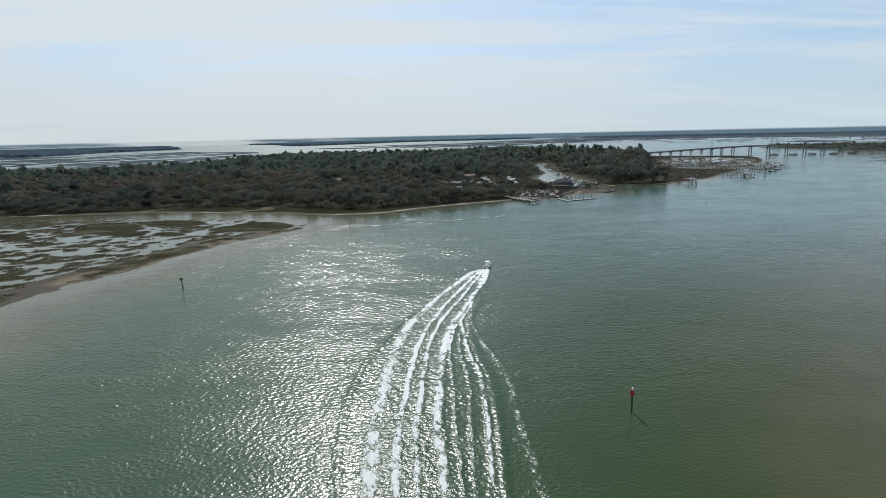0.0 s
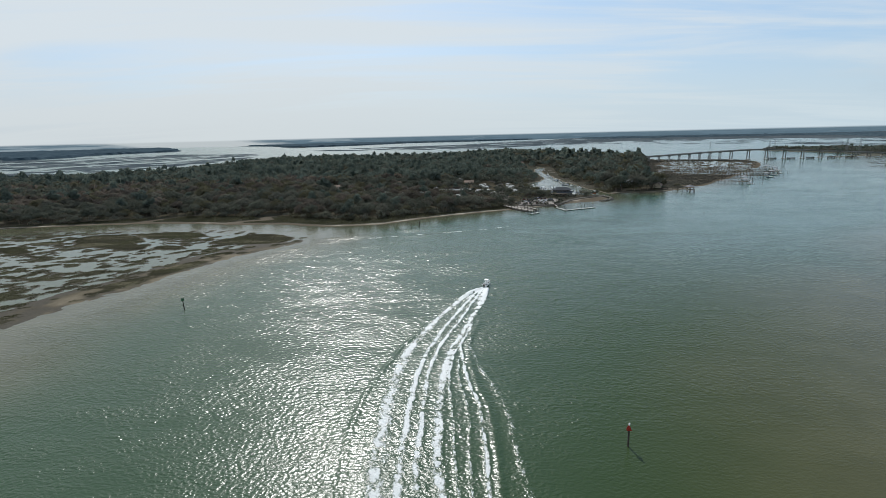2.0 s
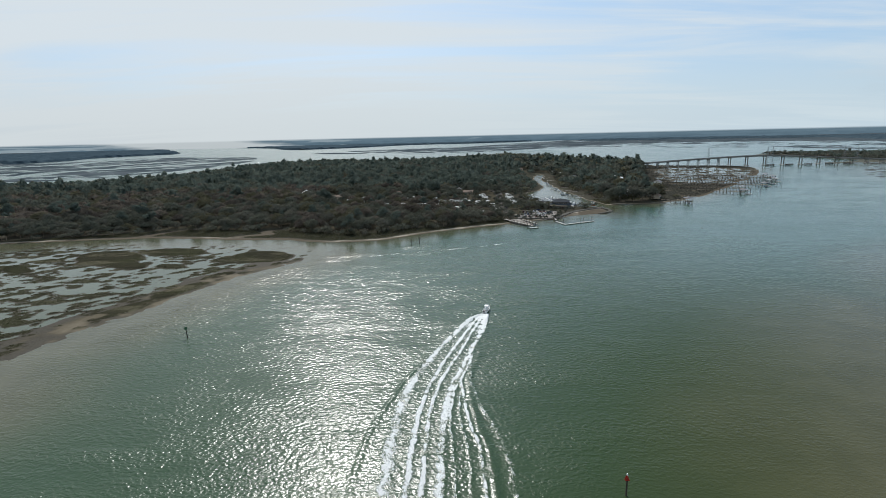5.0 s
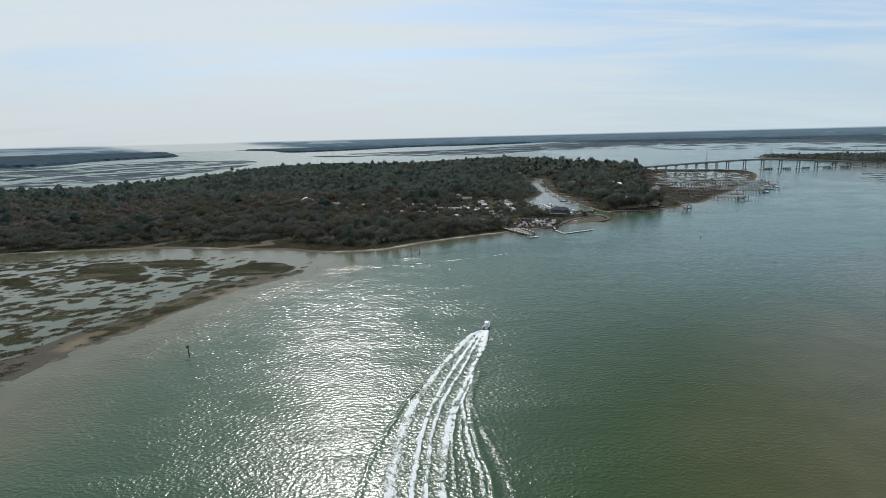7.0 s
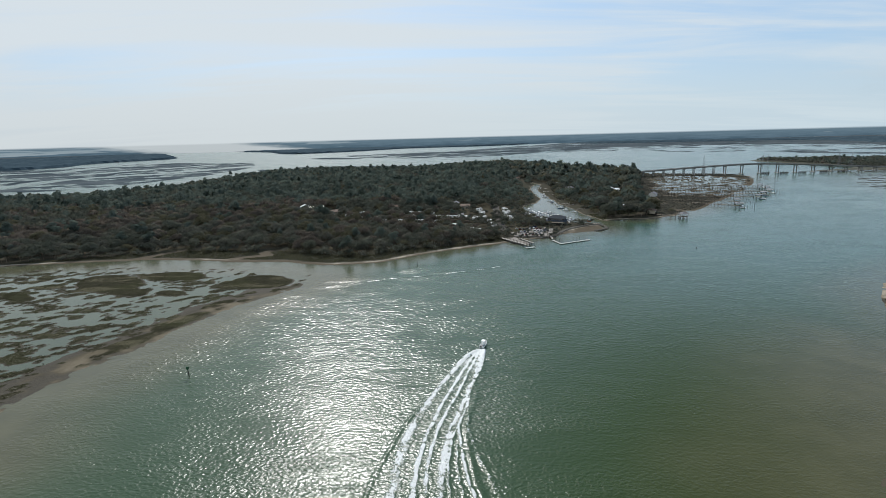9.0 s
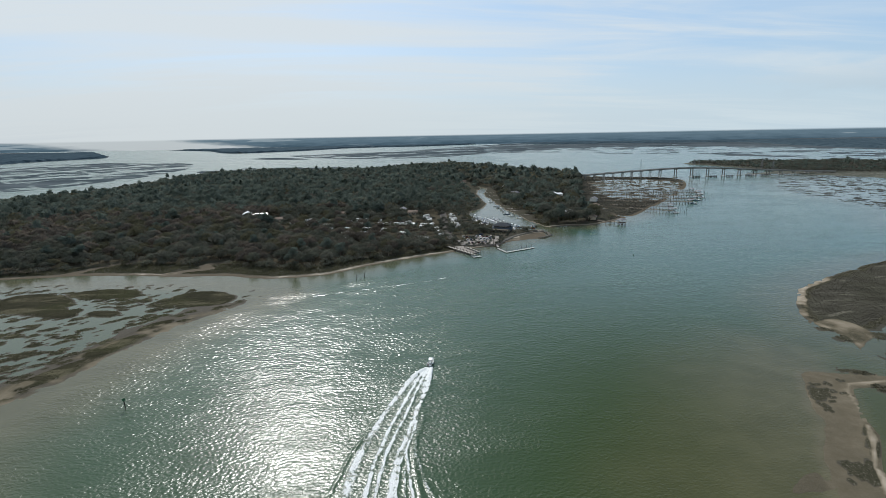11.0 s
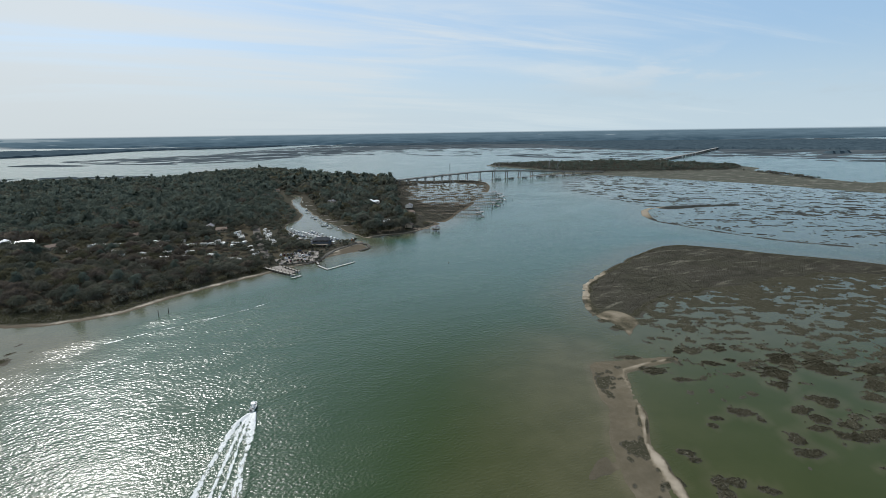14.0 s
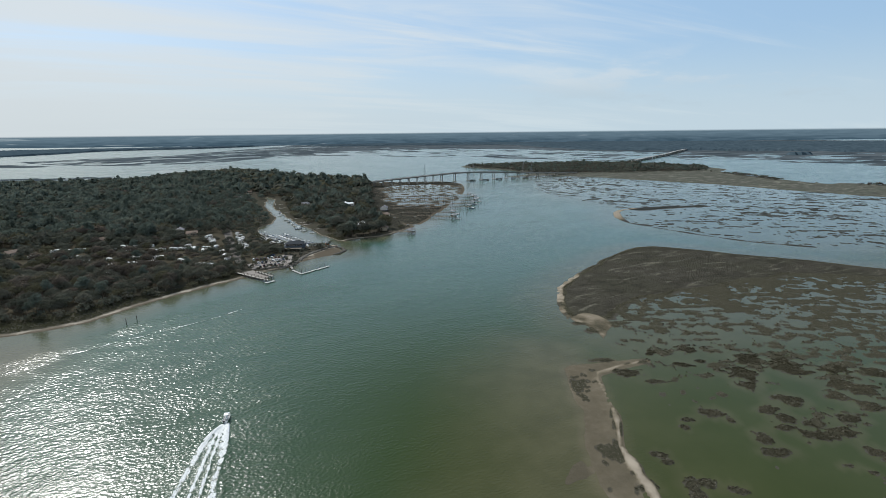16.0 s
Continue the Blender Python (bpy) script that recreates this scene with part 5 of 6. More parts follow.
buoy = base("mooring_buoy", 192, 385, 0)
bm = bmesh.new()
bmesh.ops.create_uvsphere(bm, u_segments=12, v_segments=8, radius=0.55)
part("float", bm, BLACK, buoy)
part("ring", bm_rod((0, 0, 0.4), (0, 0, 1.0), 0.09, 0.06), BLACK, buoy)
tagged(buoy, "small dark mooring buoy afloat in the river", "buoy")
for px, py in ((-22, 351), (-16.5, 353)):
    t = base("mooring_pile", px, py, -1.0)
    part("post", bm_rod((0, 0, 0), (0.05, 0, 4.6), 0.2, 0.17, 8), DARKTIMBER, t)
    part("cap", bm_rod((0.05, 0, 4.6), (0.05, 0, 4.8), 0.21, 0.05, 8), BLACK, t)
    tagged(t, "lone dark timber pile standing off the beach", "pile", "beach piles")

# ---- harbour: piers, floats, marina, buildings, vehicles ----
ROOF_WHITE = plain("white_metal_roof", (0.72, 0.73, 0.73), 0.35, vary=0.08)
CAMPER_ROOF = plain("weathered_camper_roof", (0.42, 0.42, 0.41), 0.6, vary=0.4, spec=0.2)
ROOF_GREY = plain("grey_shingle_roof", (0.20, 0.20, 0.21), 0.85, vary=0.25, spec=0.08)
ROOF_BROWN = plain("brown_shingle_roof", (0.16, 0.12, 0.095), 0.85, vary=0.3, spec=0.08)
ROOF_BLUE = plain("dark_blue_grey_roof", (0.040, 0.048, 0.058), 0.8, vary=0.3, spec=0.06)
WALLS = [plain("white_siding", (0.66, 0.65, 0.62), 0.7, vary=0.12), plain("tan_siding", (0.42, 0.36, 0.28), 0.75, vary=0.15), plain("blue_grey_siding", (0.28, 0.34, 0.38), 0.75, vary=0.15)]
TYRE = plain("tyre", (0.02, 0.02, 0.02), 0.9)
CARS = [plain("car_paint_" + k, c, 0.25, 0.3, 0.05) for k, c in (("silver", (0.5, 0.5, 0.52)), ("white", (0.75, 0.75, 0.74)), ("black", (0.02, 0.02, 0.022)), ("red", (0.10, 0.022, 0.02)), ("blue", (0.03, 0.045, 0.085)))]
ROCK = plain("riprap", (0.10, 0.092, 0.08), 0.95, vary=0.5, size=0.8, spec=0.06)
ORANGE = plain("orange_paint", (0.55, 0.16, 0.04), 0.6, vary=0.15)


def walkway(name, a, b, width, z, label, spacing=6.0, post_up=1.0, rails=True, deckmat=PALEDECK, category="pier", group=""):
    """A timber pier from a to b: deck, stringers, pairs of piles, and a handrail where wanted."""
    ax, ay = a
    length = math.hypot(b[0] - ax, b[1] - ay)
    t = base(name, ax, ay, 0, math.degrees(math.atan2(b[1] - ay, b[0] - ax)))
    part("deck", bm_box(length / 2, 0, z, length, width, 0.12), deckmat, t)
    for s in (-1, 1):
        part("stringer", bm_box(length / 2, s * width * 0.4, z - 0.2, length - 0.3, 0.14, 0.24), DARKTIMBER, t)
        if rails:
            part("handrail", bm_box(length / 2, s * width * 0.47, z + 0.98, length, 0.09, 0.09), TIMBER, t)
    n = max(2, int(length / spacing) + 1)
    me = None
    for i in range(n):
        for s in (-1, 1):
            if me is None:
                p = part("post", bm_rod((0, 0, -1.2), (0, 0, z + post_up), 0.17, 0.15, 6), DARKTIMBER, t)
                me = p.data
            else:
                p = new("post", me)
                p.parent = t
            p.location = (0.2 + (length - 0.4) * i / (n - 1), s * (width / 2 + 0.16), 0)
    return tagged(t, label, category, group)


walkway("fishing_pier", (50.5, 438.5), (69, 402), 2.2, 1.7, "weathered timber pier beside the boat ramp", 4.5, 1.3)
walkway("fishing_pier", (66, 434), (74, 412), 2.0, 1.6, "short timber pier on the far side of the boat ramp", 4.5, 1.3)


def float_dock(a, b, width, label, piles=4, name="floating_dock", group="floating docks"):
    ax, ay = a
    length = math.hypot(b[0] - ax, b[1] - ay)
    t = base(name, ax, ay, 0, math.degrees(math.atan2(b[1] - ay, b[0] - ax)))
    part("deck", bm_box(length / 2, 0, 0.42, length, width, 0.16, bevel=0.03), FLOATDECK, t)
    n = max(2, int(length / 5))
    for i in range(n):
        part("float", bm_box((i + 0.5) * length / n, 0, 0.12, length / n * 0.8, width * 0.9, 0.42, bevel=0.05), BLACK, t)
    for i in range(piles):
        part("post", bm_rod((length * (i + 0.5) / piles, width / 2 + 0.22, -1.2), (length * (i + 0.5) / piles, width / 2 + 0.22, 3.6), 0.17, 0.15, 8), DARKTIMBER, t)
    return tagged(t, label, "dock", group)


float_dock((66.5, 399), (73.5, 402), 3.0, "pale floating dock at the end of the pier", 3)
float_dock((92.5, 428), (96, 412.5), 1.8, "pale gangway float leading out from the sea wall", 2)
float_dock((95.5, 411), (110, 418.5), 2.2, "long pale floating dock with dark piles", 4)
float_dock((110.5, 418.6), (123, 425), 2.4, "outer pale floating dock with tall dark piles", 5)
walkway("gangway", (94, 440), (93, 428.5), 1.6, 1.2, "timber gangway down to the floating dock", 4.0, 0.6)

# boat ramp and paved ground, laid a little over the soil
def slab(name, pts, z, mat, label, thick=0.5):
    bm = bmesh.new()
    f = bm.faces.new([bm.verts.new((px, py, z)) for px, py in pts])
    r = bmesh.ops.extrude_face_region(bm, geom=[f])
    bmesh.ops.translate(bm, verts=[v for v in r["geom"] if isinstance(v, bmesh.types.BMVert)], vec=(0, 0, -thick))
    bmesh.ops.recalc_face_normals(bm, faces=bm.faces)
    me = bpy.data.meshes.new(name)
    bm.to_mesh(me)
    bm.free()
    me.materials.append(mat)
    return tagged(new(name, me), label, "pavement", kind="structure")


slab("pavement", [(53, 438), (58, 424), (66, 411), (72, 414), (69, 430), (64, 442)], 0.75, PALELOT, "pale concrete boat ramp between the piers", 1.2)
slab("pavement", [(64, 443), (92, 441), (99, 455), (104, 476), (97, 487), (70, 488), (62, 470)], 1.42, PALELOT, "pale shell-gravel car park by the harbour", 1.2)
slab("road", [(55, 470), (62, 470), (66, 560), (72, 640), (66, 690), (58, 690), (64, 640), (58, 560)], 1.92, PALELOT, "pale gravel lane between the campers", 0.6)


def rock_wall(pts, count, label):
    """A low sea wall of loose dark stones."""
    line = rounded(pts, False, 8)
    run = np.concatenate([[0], np.cumsum(np.hypot(*np.diff(line, axis=0).T))])
    rng = np.random.default_rng(77)
    bm = bmesh.new()
    t = base("sea_wall", float(line[0][0]), float(line[0][1]), 0)
    for k in range(count):
        s = rng.random() * run[-1]
        px, py = np.interp(s, run, line[:, 0]) + rng.normal() * 0.7, np.interp(s, run, line[:, 1]) + rng.normal() * 0.7
        r = 0.5 + 0.7 * rng.random()
        bmesh.ops.create_icosphere(bm, subdivisions=1, radius=r, matrix=Matrix.Translation((px - line[0][0], py - line[0][1], 0.2 + 0.6 * rng.random())) @ Matrix.Diagonal((1, 0.8 + 0.3 * rng.random(), 0.7, 1)))
    part("stones", bm, ROCK, t)
    return tagged(t, label, "sea wall")


rock_wall([(85, 438), (96, 444), (104, 456), (113, 470), (124, 482), (136, 492), (146, 499), (152, 497)], 420, "dark rock sea wall along the harbour point")
rock_wall([(140, 465), (151, 473), (154, 486), (151, 497)], 120, "dark stones round the tip of the sandy point")


def gazebo(x, y):
    t = base("lookout_hut", x, y, 0.3)
    for sx in (-1.5, 1.5):
        for sy in (-1.5, 1.5):
            part("post", bm_rod((sx, sy, 0), (sx, sy, 4.4), 0.12), TIMBER, t)
    part("platform", bm_box(0, 0, 2.0, 3.6, 3.6, 0.18), TIMBER, t)
    part("wall", bm_box(0, 0, 2.75, 3.2, 3.2, 1.3, bevel=0.04), ORANGE, t, "orange painted boards")
    part("roof", bm_rod((0, 0, 4.35), (0, 0, 5.5), 2.7, 0.15, 4), ROOF_WHITE, t, "white pyramid roof")
    return tagged(t, "small orange lookout hut with a white roof on the point", "hut")


gazebo(144, 502)


def gable_house(name, w, d, h, rise, wall, roof, piers=0.0):
    t = base(name, 0, 0, 0)
    if piers:
        for sx in (-0.42, 0, 0.42):
            for sy in (-0.42, 0.42):
                part("pier", bm_box(sx * w, sy * d, piers / 2, 0.4, 0.4, piers), CONCRETE, t)
    part("wall", bm_box(0, 0, piers + h / 2, w, d, h), wall, t)
    bm = bmesh.new()
    o, e, th = 0.5, piers + h, 0.18
    ring = []
    for sx in (-1, 1):
        ring.append([bm.verts.new((sx * (w / 2 + o), py, pz)) for py, pz in ((-d / 2 - o, e - 0.12), (0, e + rise), (d / 2 + o, e - 0.12), (d / 2 + o, e - 0.12 + th), (0, e + rise + th), (-d / 2 - o, e - 0.12 + th))])
    for i in range(6):
        j = (i + 1) % 6
        bm.faces.new((ring[0][i], ring[0][j], ring[1][j], ring[1][i]))
    bm.faces.new(ring[0][::-1])
    bm.faces.new(ring[1])
    part("roof", bm, roof, t)
    for sx in (-1, 1):                                             # gable ends
        bm = bmesh.new()
        a = [bm.verts.new((sx * w / 2 * k, py, pz)) for k in (0.985, 1.0) for py, pz in ((-d / 2, e - 0.05), (d / 2, e - 0.05), (0, e + rise))]
        bm.faces.new(a[:3])
        bm.faces.new(a[3:])
        for i in range(3):
            j = (i + 1) % 3
            bm.faces.new((a[i], a[j], a[3 + j], a[3 + i]))
        part("gable", bm, wall, t)
    for k in range(3):
        for s in (-1, 1):
            win = part("window", bm_box((k - 1) * w * 0.3, s * (d / 2 + 0.02), piers + h * 0.55, 1.3, 0.08, 1.4), WALLS[0], t)
            part("pane", bm_box((k - 1) * w * 0.3, s * (d / 2 + 0.05), piers + h * 0.55, 1.05, 0.06, 1.15), DARKGLASS, win)
    part("door", bm_box(w * 0.15, -(d / 2 + 0.04), piers + 1.05, 1.0, 0.08, 2.05), ROOF_BROWN, t)
    part("chimney", bm_box(w * 0.28, d * 0.12, e + rise * 0.8, 0.7, 0.7, 1.6), ROCK, t)
    return t


def drop(model):
    for c in list(model.children_recursive):
        bpy.data.objects.remove(c)
    bpy.data.objects.remove(model)


HOUSES = [gable_house("house", 13, 9, 3.2, 2.4, WALLS[0], ROOF_GREY, 0.6), gable_house("house", 11, 8, 3.0, 2.0, WALLS[1], ROOF_BROWN, 0.6),
          gable_house("house", 15, 9, 5.6, 2.2, WALLS[2], ROOF_WHITE, 0.8), gable_house("house", 18, 11, 3.4, 1.6, WALLS[0], ROOF_WHITE, 0.5)]
HOUSE_LABELS = ["white house with a grey shingle roof among trees", "tan house with a brown shingle roof among trees",
                "two-storey blue-grey house with a white metal roof", "long white house with a bright metal roof"]
for kx, ky, which, turn in HOUSE_SITES:
    tagged(copy_thing(HOUSES[which], pose(kx, ky, 1.2, 0, 0, turn)), HOUSE_LABELS[which], "house", "island houses")
for m in HOUSES:
    drop(m)


def camper_model(length):
    t = base("camper_trailer", 0, 0, 0)
    part("body", bm_box(0, 0, 1.75, 2.5, length, 2.3, bevel=0.25), WALLS[0], t)
    part("roof", bm_box(0, 0, 2.95, 2.3, length - 0.4, 0.12, bevel=0.05), CAMPER_ROOF, t)
    part("air_conditioner", bm_box(0, length * 0.1, 3.15, 0.8, 1.0, 0.32, bevel=0.06), WALLS[0], t)
    for s in (-1, 1):
        part("stripe", bm_box(s * 1.262, 0, 1.3, 0.02, length * 0.9, 0.25), ROOF_BROWN, t)
        for k in (-0.25, 0.2):
            part("window", bm_box(s * 1.262, k * length, 2.05, 0.03, 1.2, 0.6), DARKGLASS, t)
        for k in (-0.06, 0.08):
            part("wheel", bm_rod((s * 1.0, k * length, 0.36), (s * 1.24, k * length, 0.36), 0.36, sides=12), TYRE, t)
    part("awning", bm_box(2.2, 0.4, 2.62, 2.0, length * 0.55, 0.06), PALELOT, t)
    part("drawbar", bm_box(0, length / 2 + 0.5, 0.6, 0.15, 1.2, 0.12), BLACK, t)
    return t


def car_model(paint, tall):
    t = base("car", 0, 0, 0)
    part("body", bm_box(0, 0, 0.68, 1.82, 4.5, 0.66, bevel=0.16), paint, t)
    cab = part("cabin", bm_box(0, -0.25, 1.22 + tall * 0.12, 1.6, 2.4 + tall * 0.7, 0.62 + tall * 0.2, bevel=0.2), DARKGLASS, t, "dark glazed cabin")
    part("roof", bm_box(0, -0.3, 1.53 + tall * 0.22, 1.4, 1.7 + tall * 0.6, 0.08, bevel=0.03), paint, cab)
    for sx in (-1, 1):
        for sy in (-1.4, 1.4):
            w = part("wheel", bm_rod((sx * 0.72, sy, 0.33), (sx * 0.93, sy, 0.33), 0.33, sides=12), TYRE, t)
            part("rim", bm_rod((sx * 0.93, sy, 0.33), (sx * 0.945, sy, 0.33), 0.19, sides=8), CHROME, w)
        part("headlight", bm_box(sx * 0.65, 2.22, 0.78, 0.36, 0.1, 0.16, bevel=0.03), WHITE, t)
        part("tail_light", bm_box(sx * 0.68, -2.22, 0.82, 0.3, 0.1, 0.18, bevel=0.03), RED, t)
    return t


campers = [camper_model(7.5), camper_model(9.5)]
rng = np.random.default_rng(21)
for ax, ay, bx, by, many in CAMP_ROWS:
    way = math.degrees(math.atan2(by - ay, bx - ax))
    for i in range(many):
        if rng.random() < 0.75:
            u = (i + 0.5 + rng.normal() * 0.15) / many
            px, py = ax + (bx - ax) * u + rng.normal() * 1.2, ay + (by - ay) * u + rng.normal() * 1.5
            tagged(copy_thing(campers[int(rng.integers(2))], pose(px, py, 1.75, 0, 0, way + 60 + rng.normal() * 14 + 90 * (rng.random() < 0.25))), "white travel trailer with a pale roof parked under trees", "camper", "parked campers")
for m in campers:
    drop(m)
cars = [(car_model(p, k % 2), k) for k, p in enumerate(CARS)]
CAR_NAMES = ["silver saloon car", "white van-like car", "black saloon car", "red tall car", "dark blue saloon car"]
spots = [(68 + 3.0 * i, 446.5 + 0.25 * i, 0) for i in range(8)] + [(72 + 3.0 * i, 460 + 0.4 * i, 180) for i in range(9)] + [(70 + 3.1 * i, 474, 0) for i in range(9)] + \
        [(60.5, 500, 5), (61, 520, 0), (58, 600, 10), (66, 655, 0), (88, 484, 90), (96, 470, 60), (75, 486, 80), (62, 585, 0), (64, 545, 3)]
for sx, sy, turn in spots:
    if rng.random() < 0.8:
        m, k = cars[int(rng.integers(5))]
        on_lot = sy < 490
        tagged(copy_thing(m, pose(sx, sy, 1.43 if on_lot else 1.93, 0, 0, turn + rng.normal() * 5)), CAR_NAMES[k] + " parked by the harbour", "car", "parked cars")
for m, k in cars:
    drop(m)


SIDING = plain("dark_stained_siding", (0.075, 0.07, 0.065), 0.8, vary=0.25)


def restaurant():
    t = base("harbour_restaurant", 112, 503, 1.2, -25)
    part("ground_floor", bm_box(0, 0, 1.5, 19, 13, 3.2), SIDING, t)
    part("upper_floor", bm_box(1, 0.5, 4.6, 15, 10, 3.0), SIDING, t)
    part("deck", bm_box(-1, -9, 2.9, 20, 5.5, 0.2), TIMBER, t)
    for k in range(6):
        part("deck_post", bm_box(-10 + 3.6 * k, -11.4, 1.4, 0.22, 0.22, 3.0), TIMBER, t)
    part("deck_rail", bm_box(-1, -11.6, 3.95, 20, 0.1, 0.12), TIMBER, t)
    bm = bmesh.new()
    lo = [bm.verts.new(p) for p in ((-10.6, -7.6, 3.2), (10.6, -7.6, 3.2), (10.6, 7.6, 3.2), (-10.6, 7.6, 3.2))]
    hi = [bm.verts.new(p) for p in ((-7, -5, 4.4), (9, -5, 4.4), (9, 6, 4.4), (-7, 6, 4.4))]
    for i in range(4):
        j = (i + 1) % 4
        bm.faces.new((lo[i], lo[j], hi[j], hi[i]))
    bm.faces.new(lo[::-1])
    bm.faces.new(hi)
    part("skirt_roof", bm, ROOF_BLUE, t)
    bm = bmesh.new()
    lo = [bm.verts.new(p) for p in ((-7.6, -5.6, 6.0), (9.6, -5.6, 6.0), (9.6, 6.6, 6.0), (-7.6, 6.6, 6.0))]
    hi = [bm.verts.new(p) for p in ((-3, 0.2, 8.4), (5, 0.2, 8.4), (5, 0.8, 8.4), (-3, 0.8, 8.4))]
    for i in range(4):
        j = (i + 1) % 4
        bm.faces.new((lo[i], lo[j], hi[j], hi[i]))
    bm.faces.new(lo[::-1])
    bm.faces.new(hi)
    part("main_roof", bm, ROOF_BLUE, t, "dark blue-grey hipped roof")
    for k in range(5):
        w = part("window", bm_box(-7 + 3.4 * k, -6.53, 1.7, 2.0, 0.1, 1.5), WALLS[0], t)
        part("pane", bm_box(-7 + 3.4 * k, -6.6, 1.7, 1.7, 0.06, 1.2), DARKGLASS, w)
        if k < 4:
            w = part("window", bm_box(-4 + 3.2 * k, -4.53, 4.7, 1.8, 0.1, 1.3), WALLS[0], t)
            part("pane", bm_box(-4 + 3.2 * k, -4.6, 4.7, 1.5, 0.06, 1.0), DARKGLASS, w)
    return tagged(t, "two-storey waterside restaurant with dark hipped roofs and a deck", "building")


restaurant()

# shrubs and small palms round the car park


def shrub_model(seed, h):
    rng2 = np.random.default_rng(seed)
    t = base("shrub", 0, 0, 0)
    part("stem", bm_rod((0, 0, 0), (0, 0, h * 0.5), 0.12, 0.05, 5), BARK, t)
    v, f, d = clump_crown(rng2, [(a * 0.3 * h, b * 0.3 * h, h * 0.55 + c * 0.15 * h, h * 0.38) for a, b, c in rng2.normal(size=(5, 3))], 240, 0.32)
    c = mesh_of("crown", v, f, OAK if seed % 2 else GREY, {"facing": d})
    c.parent = t
    return t


def palm_model(h):
    t = base("palm_tree", 0, 0, 0)
    part("trunk", bm_rod((0, 0, 0), (0.3, 0.1, h), 0.2, 0.14, 7), BARK, t)
    for k in range(13):
        a = k * 2.4
        up = 0.9 - 0.11 * k
        bm = bmesh.new()
        prev = None
        for i in range(5):
            u = i / 4
            r = 2.4 * u
            zz = h + up * 2.0 * u - 2.2 * u * u
            w = 0.42 * math.sin(3.14 * min(0.97, u + 0.12))
            cx, cy, sx, sy = 0.3 + math.cos(a) * r, 0.1 + math.sin(a) * r, -math.sin(a), math.cos(a)
            row = [bm.verts.new((cx + sx * w, cy + sy * w, zz - 0.15)), bm.verts.new((cx, cy, zz)), bm.verts.new((cx - sx * w, cy - sy * w, zz - 0.15))]
            if prev:
                bm.faces.new((prev[0], prev[1], row[1], row[0]))
                bm.faces.new((prev[1], prev[2], row[2], row[1]))
            prev = row
        part("frond", bm, PALM, t)
    return t


shrubs = [shrub_model(61, 2.2), shrub_model(62, 3.0), shrub_model(63, 4.2)]
for i, (px, py) in enumerate([(63, 446), (65, 452), (62, 458), (61, 464), (64, 480), (67, 490), (74, 491), (80, 490), (88, 489), (95, 490), (99, 484), (104, 480), (106, 470), (103, 462), (100, 452), (97, 447), (94, 443), (90, 440.5),
                             (86, 439.5), (82, 439.5), (78, 440), (74, 441), (70, 441.5), (98, 494), (92, 496), (96, 500), (90, 503), (95, 512), (88, 515), (92, 522), (98, 530), (110, 474), (116, 481), (122, 487), (86, 500), (80, 498), (58, 447), (56, 453), (52, 445), (47, 441), (68, 456), (79, 454), (88, 452), (77, 468), (90, 467), (84, 480), (99, 478), (56, 462), (50, 452), (44, 448)]):
    tagged(copy_thing(shrubs[i % 3], pose(px + rng.normal() * 0.6, py + rng.normal() * 0.6, 0.95 if py < 446 else 1.2, 0, 0, i * 47)), "dark rounded shrub by the harbour car park", "shrub", "harbour shrubs")
for m in shrubs:
    drop(m)
palms = [palm_model(5.5), palm_model(7.0)]
for i, (px, py) in enumerate([(66, 449), (71, 468), (84, 487), (99, 489), (61, 476), (92, 444), (103, 486)]):
    tagged(copy_thing(palms[i % 2], pose(px, py, 1.2, 0, 0, i * 71)), "tall palm with drooping fronds by the car park", "palm", "harbour palms")
for m in palms:
    drop(m)

# marina: a spine float with finger floats and moored boats
skiffs = [console_boat("moored_boat", 6.5, 2.4, True), console_boat("moored_boat", 5.6, 2.1, False), console_boat("moored_boat", 8.2, 2.8, True, BRONZE)]
SKIFF_LABELS = ["white moored motor boat with a hard top", "small open white moored skiff", "blue-hulled moored motor boat with white top"]


def moor(mx, my, turn, which):
    tagged(copy_thing(skiffs[which], pose(mx, my, -0.25, 0, 0, turn)), SKIFF_LABELS[which], "boat", "moored boats")


def marina(a, b, fingers, group):
    ax, ay = a
    length = math.hypot(b[0] - ax, b[1] - ay)
    turn = math.degrees(math.atan2(b[1] - ay, b[0] - ax))
    float_dock(a, b, 2.4, "pale marina walkway float with dark piles", 6, "marina_dock", group)
    c, s = math.cos(radians(turn)), math.sin(radians(turn))
    for i in range(fingers):
        u = (i + 0.5) / fingers * length
        for side in (-1, 1):
            px, py = ax + c * u - s * side * 1.3, ay + s * u + c * side * 1.3
            float_dock((px, py), (px - s * side * 7, py + c * side * 7), 1.0, "short finger float between moored boats", 1, "finger_dock", group)
            if rng.random() < 0.85:
                k = int(rng.integers(3))
                moor(px + c * 2.3 - s * side * 0.6, py + s * 2.3 + c * side * 0.6, turn + (90 if side > 0 else -90) - 90, k)


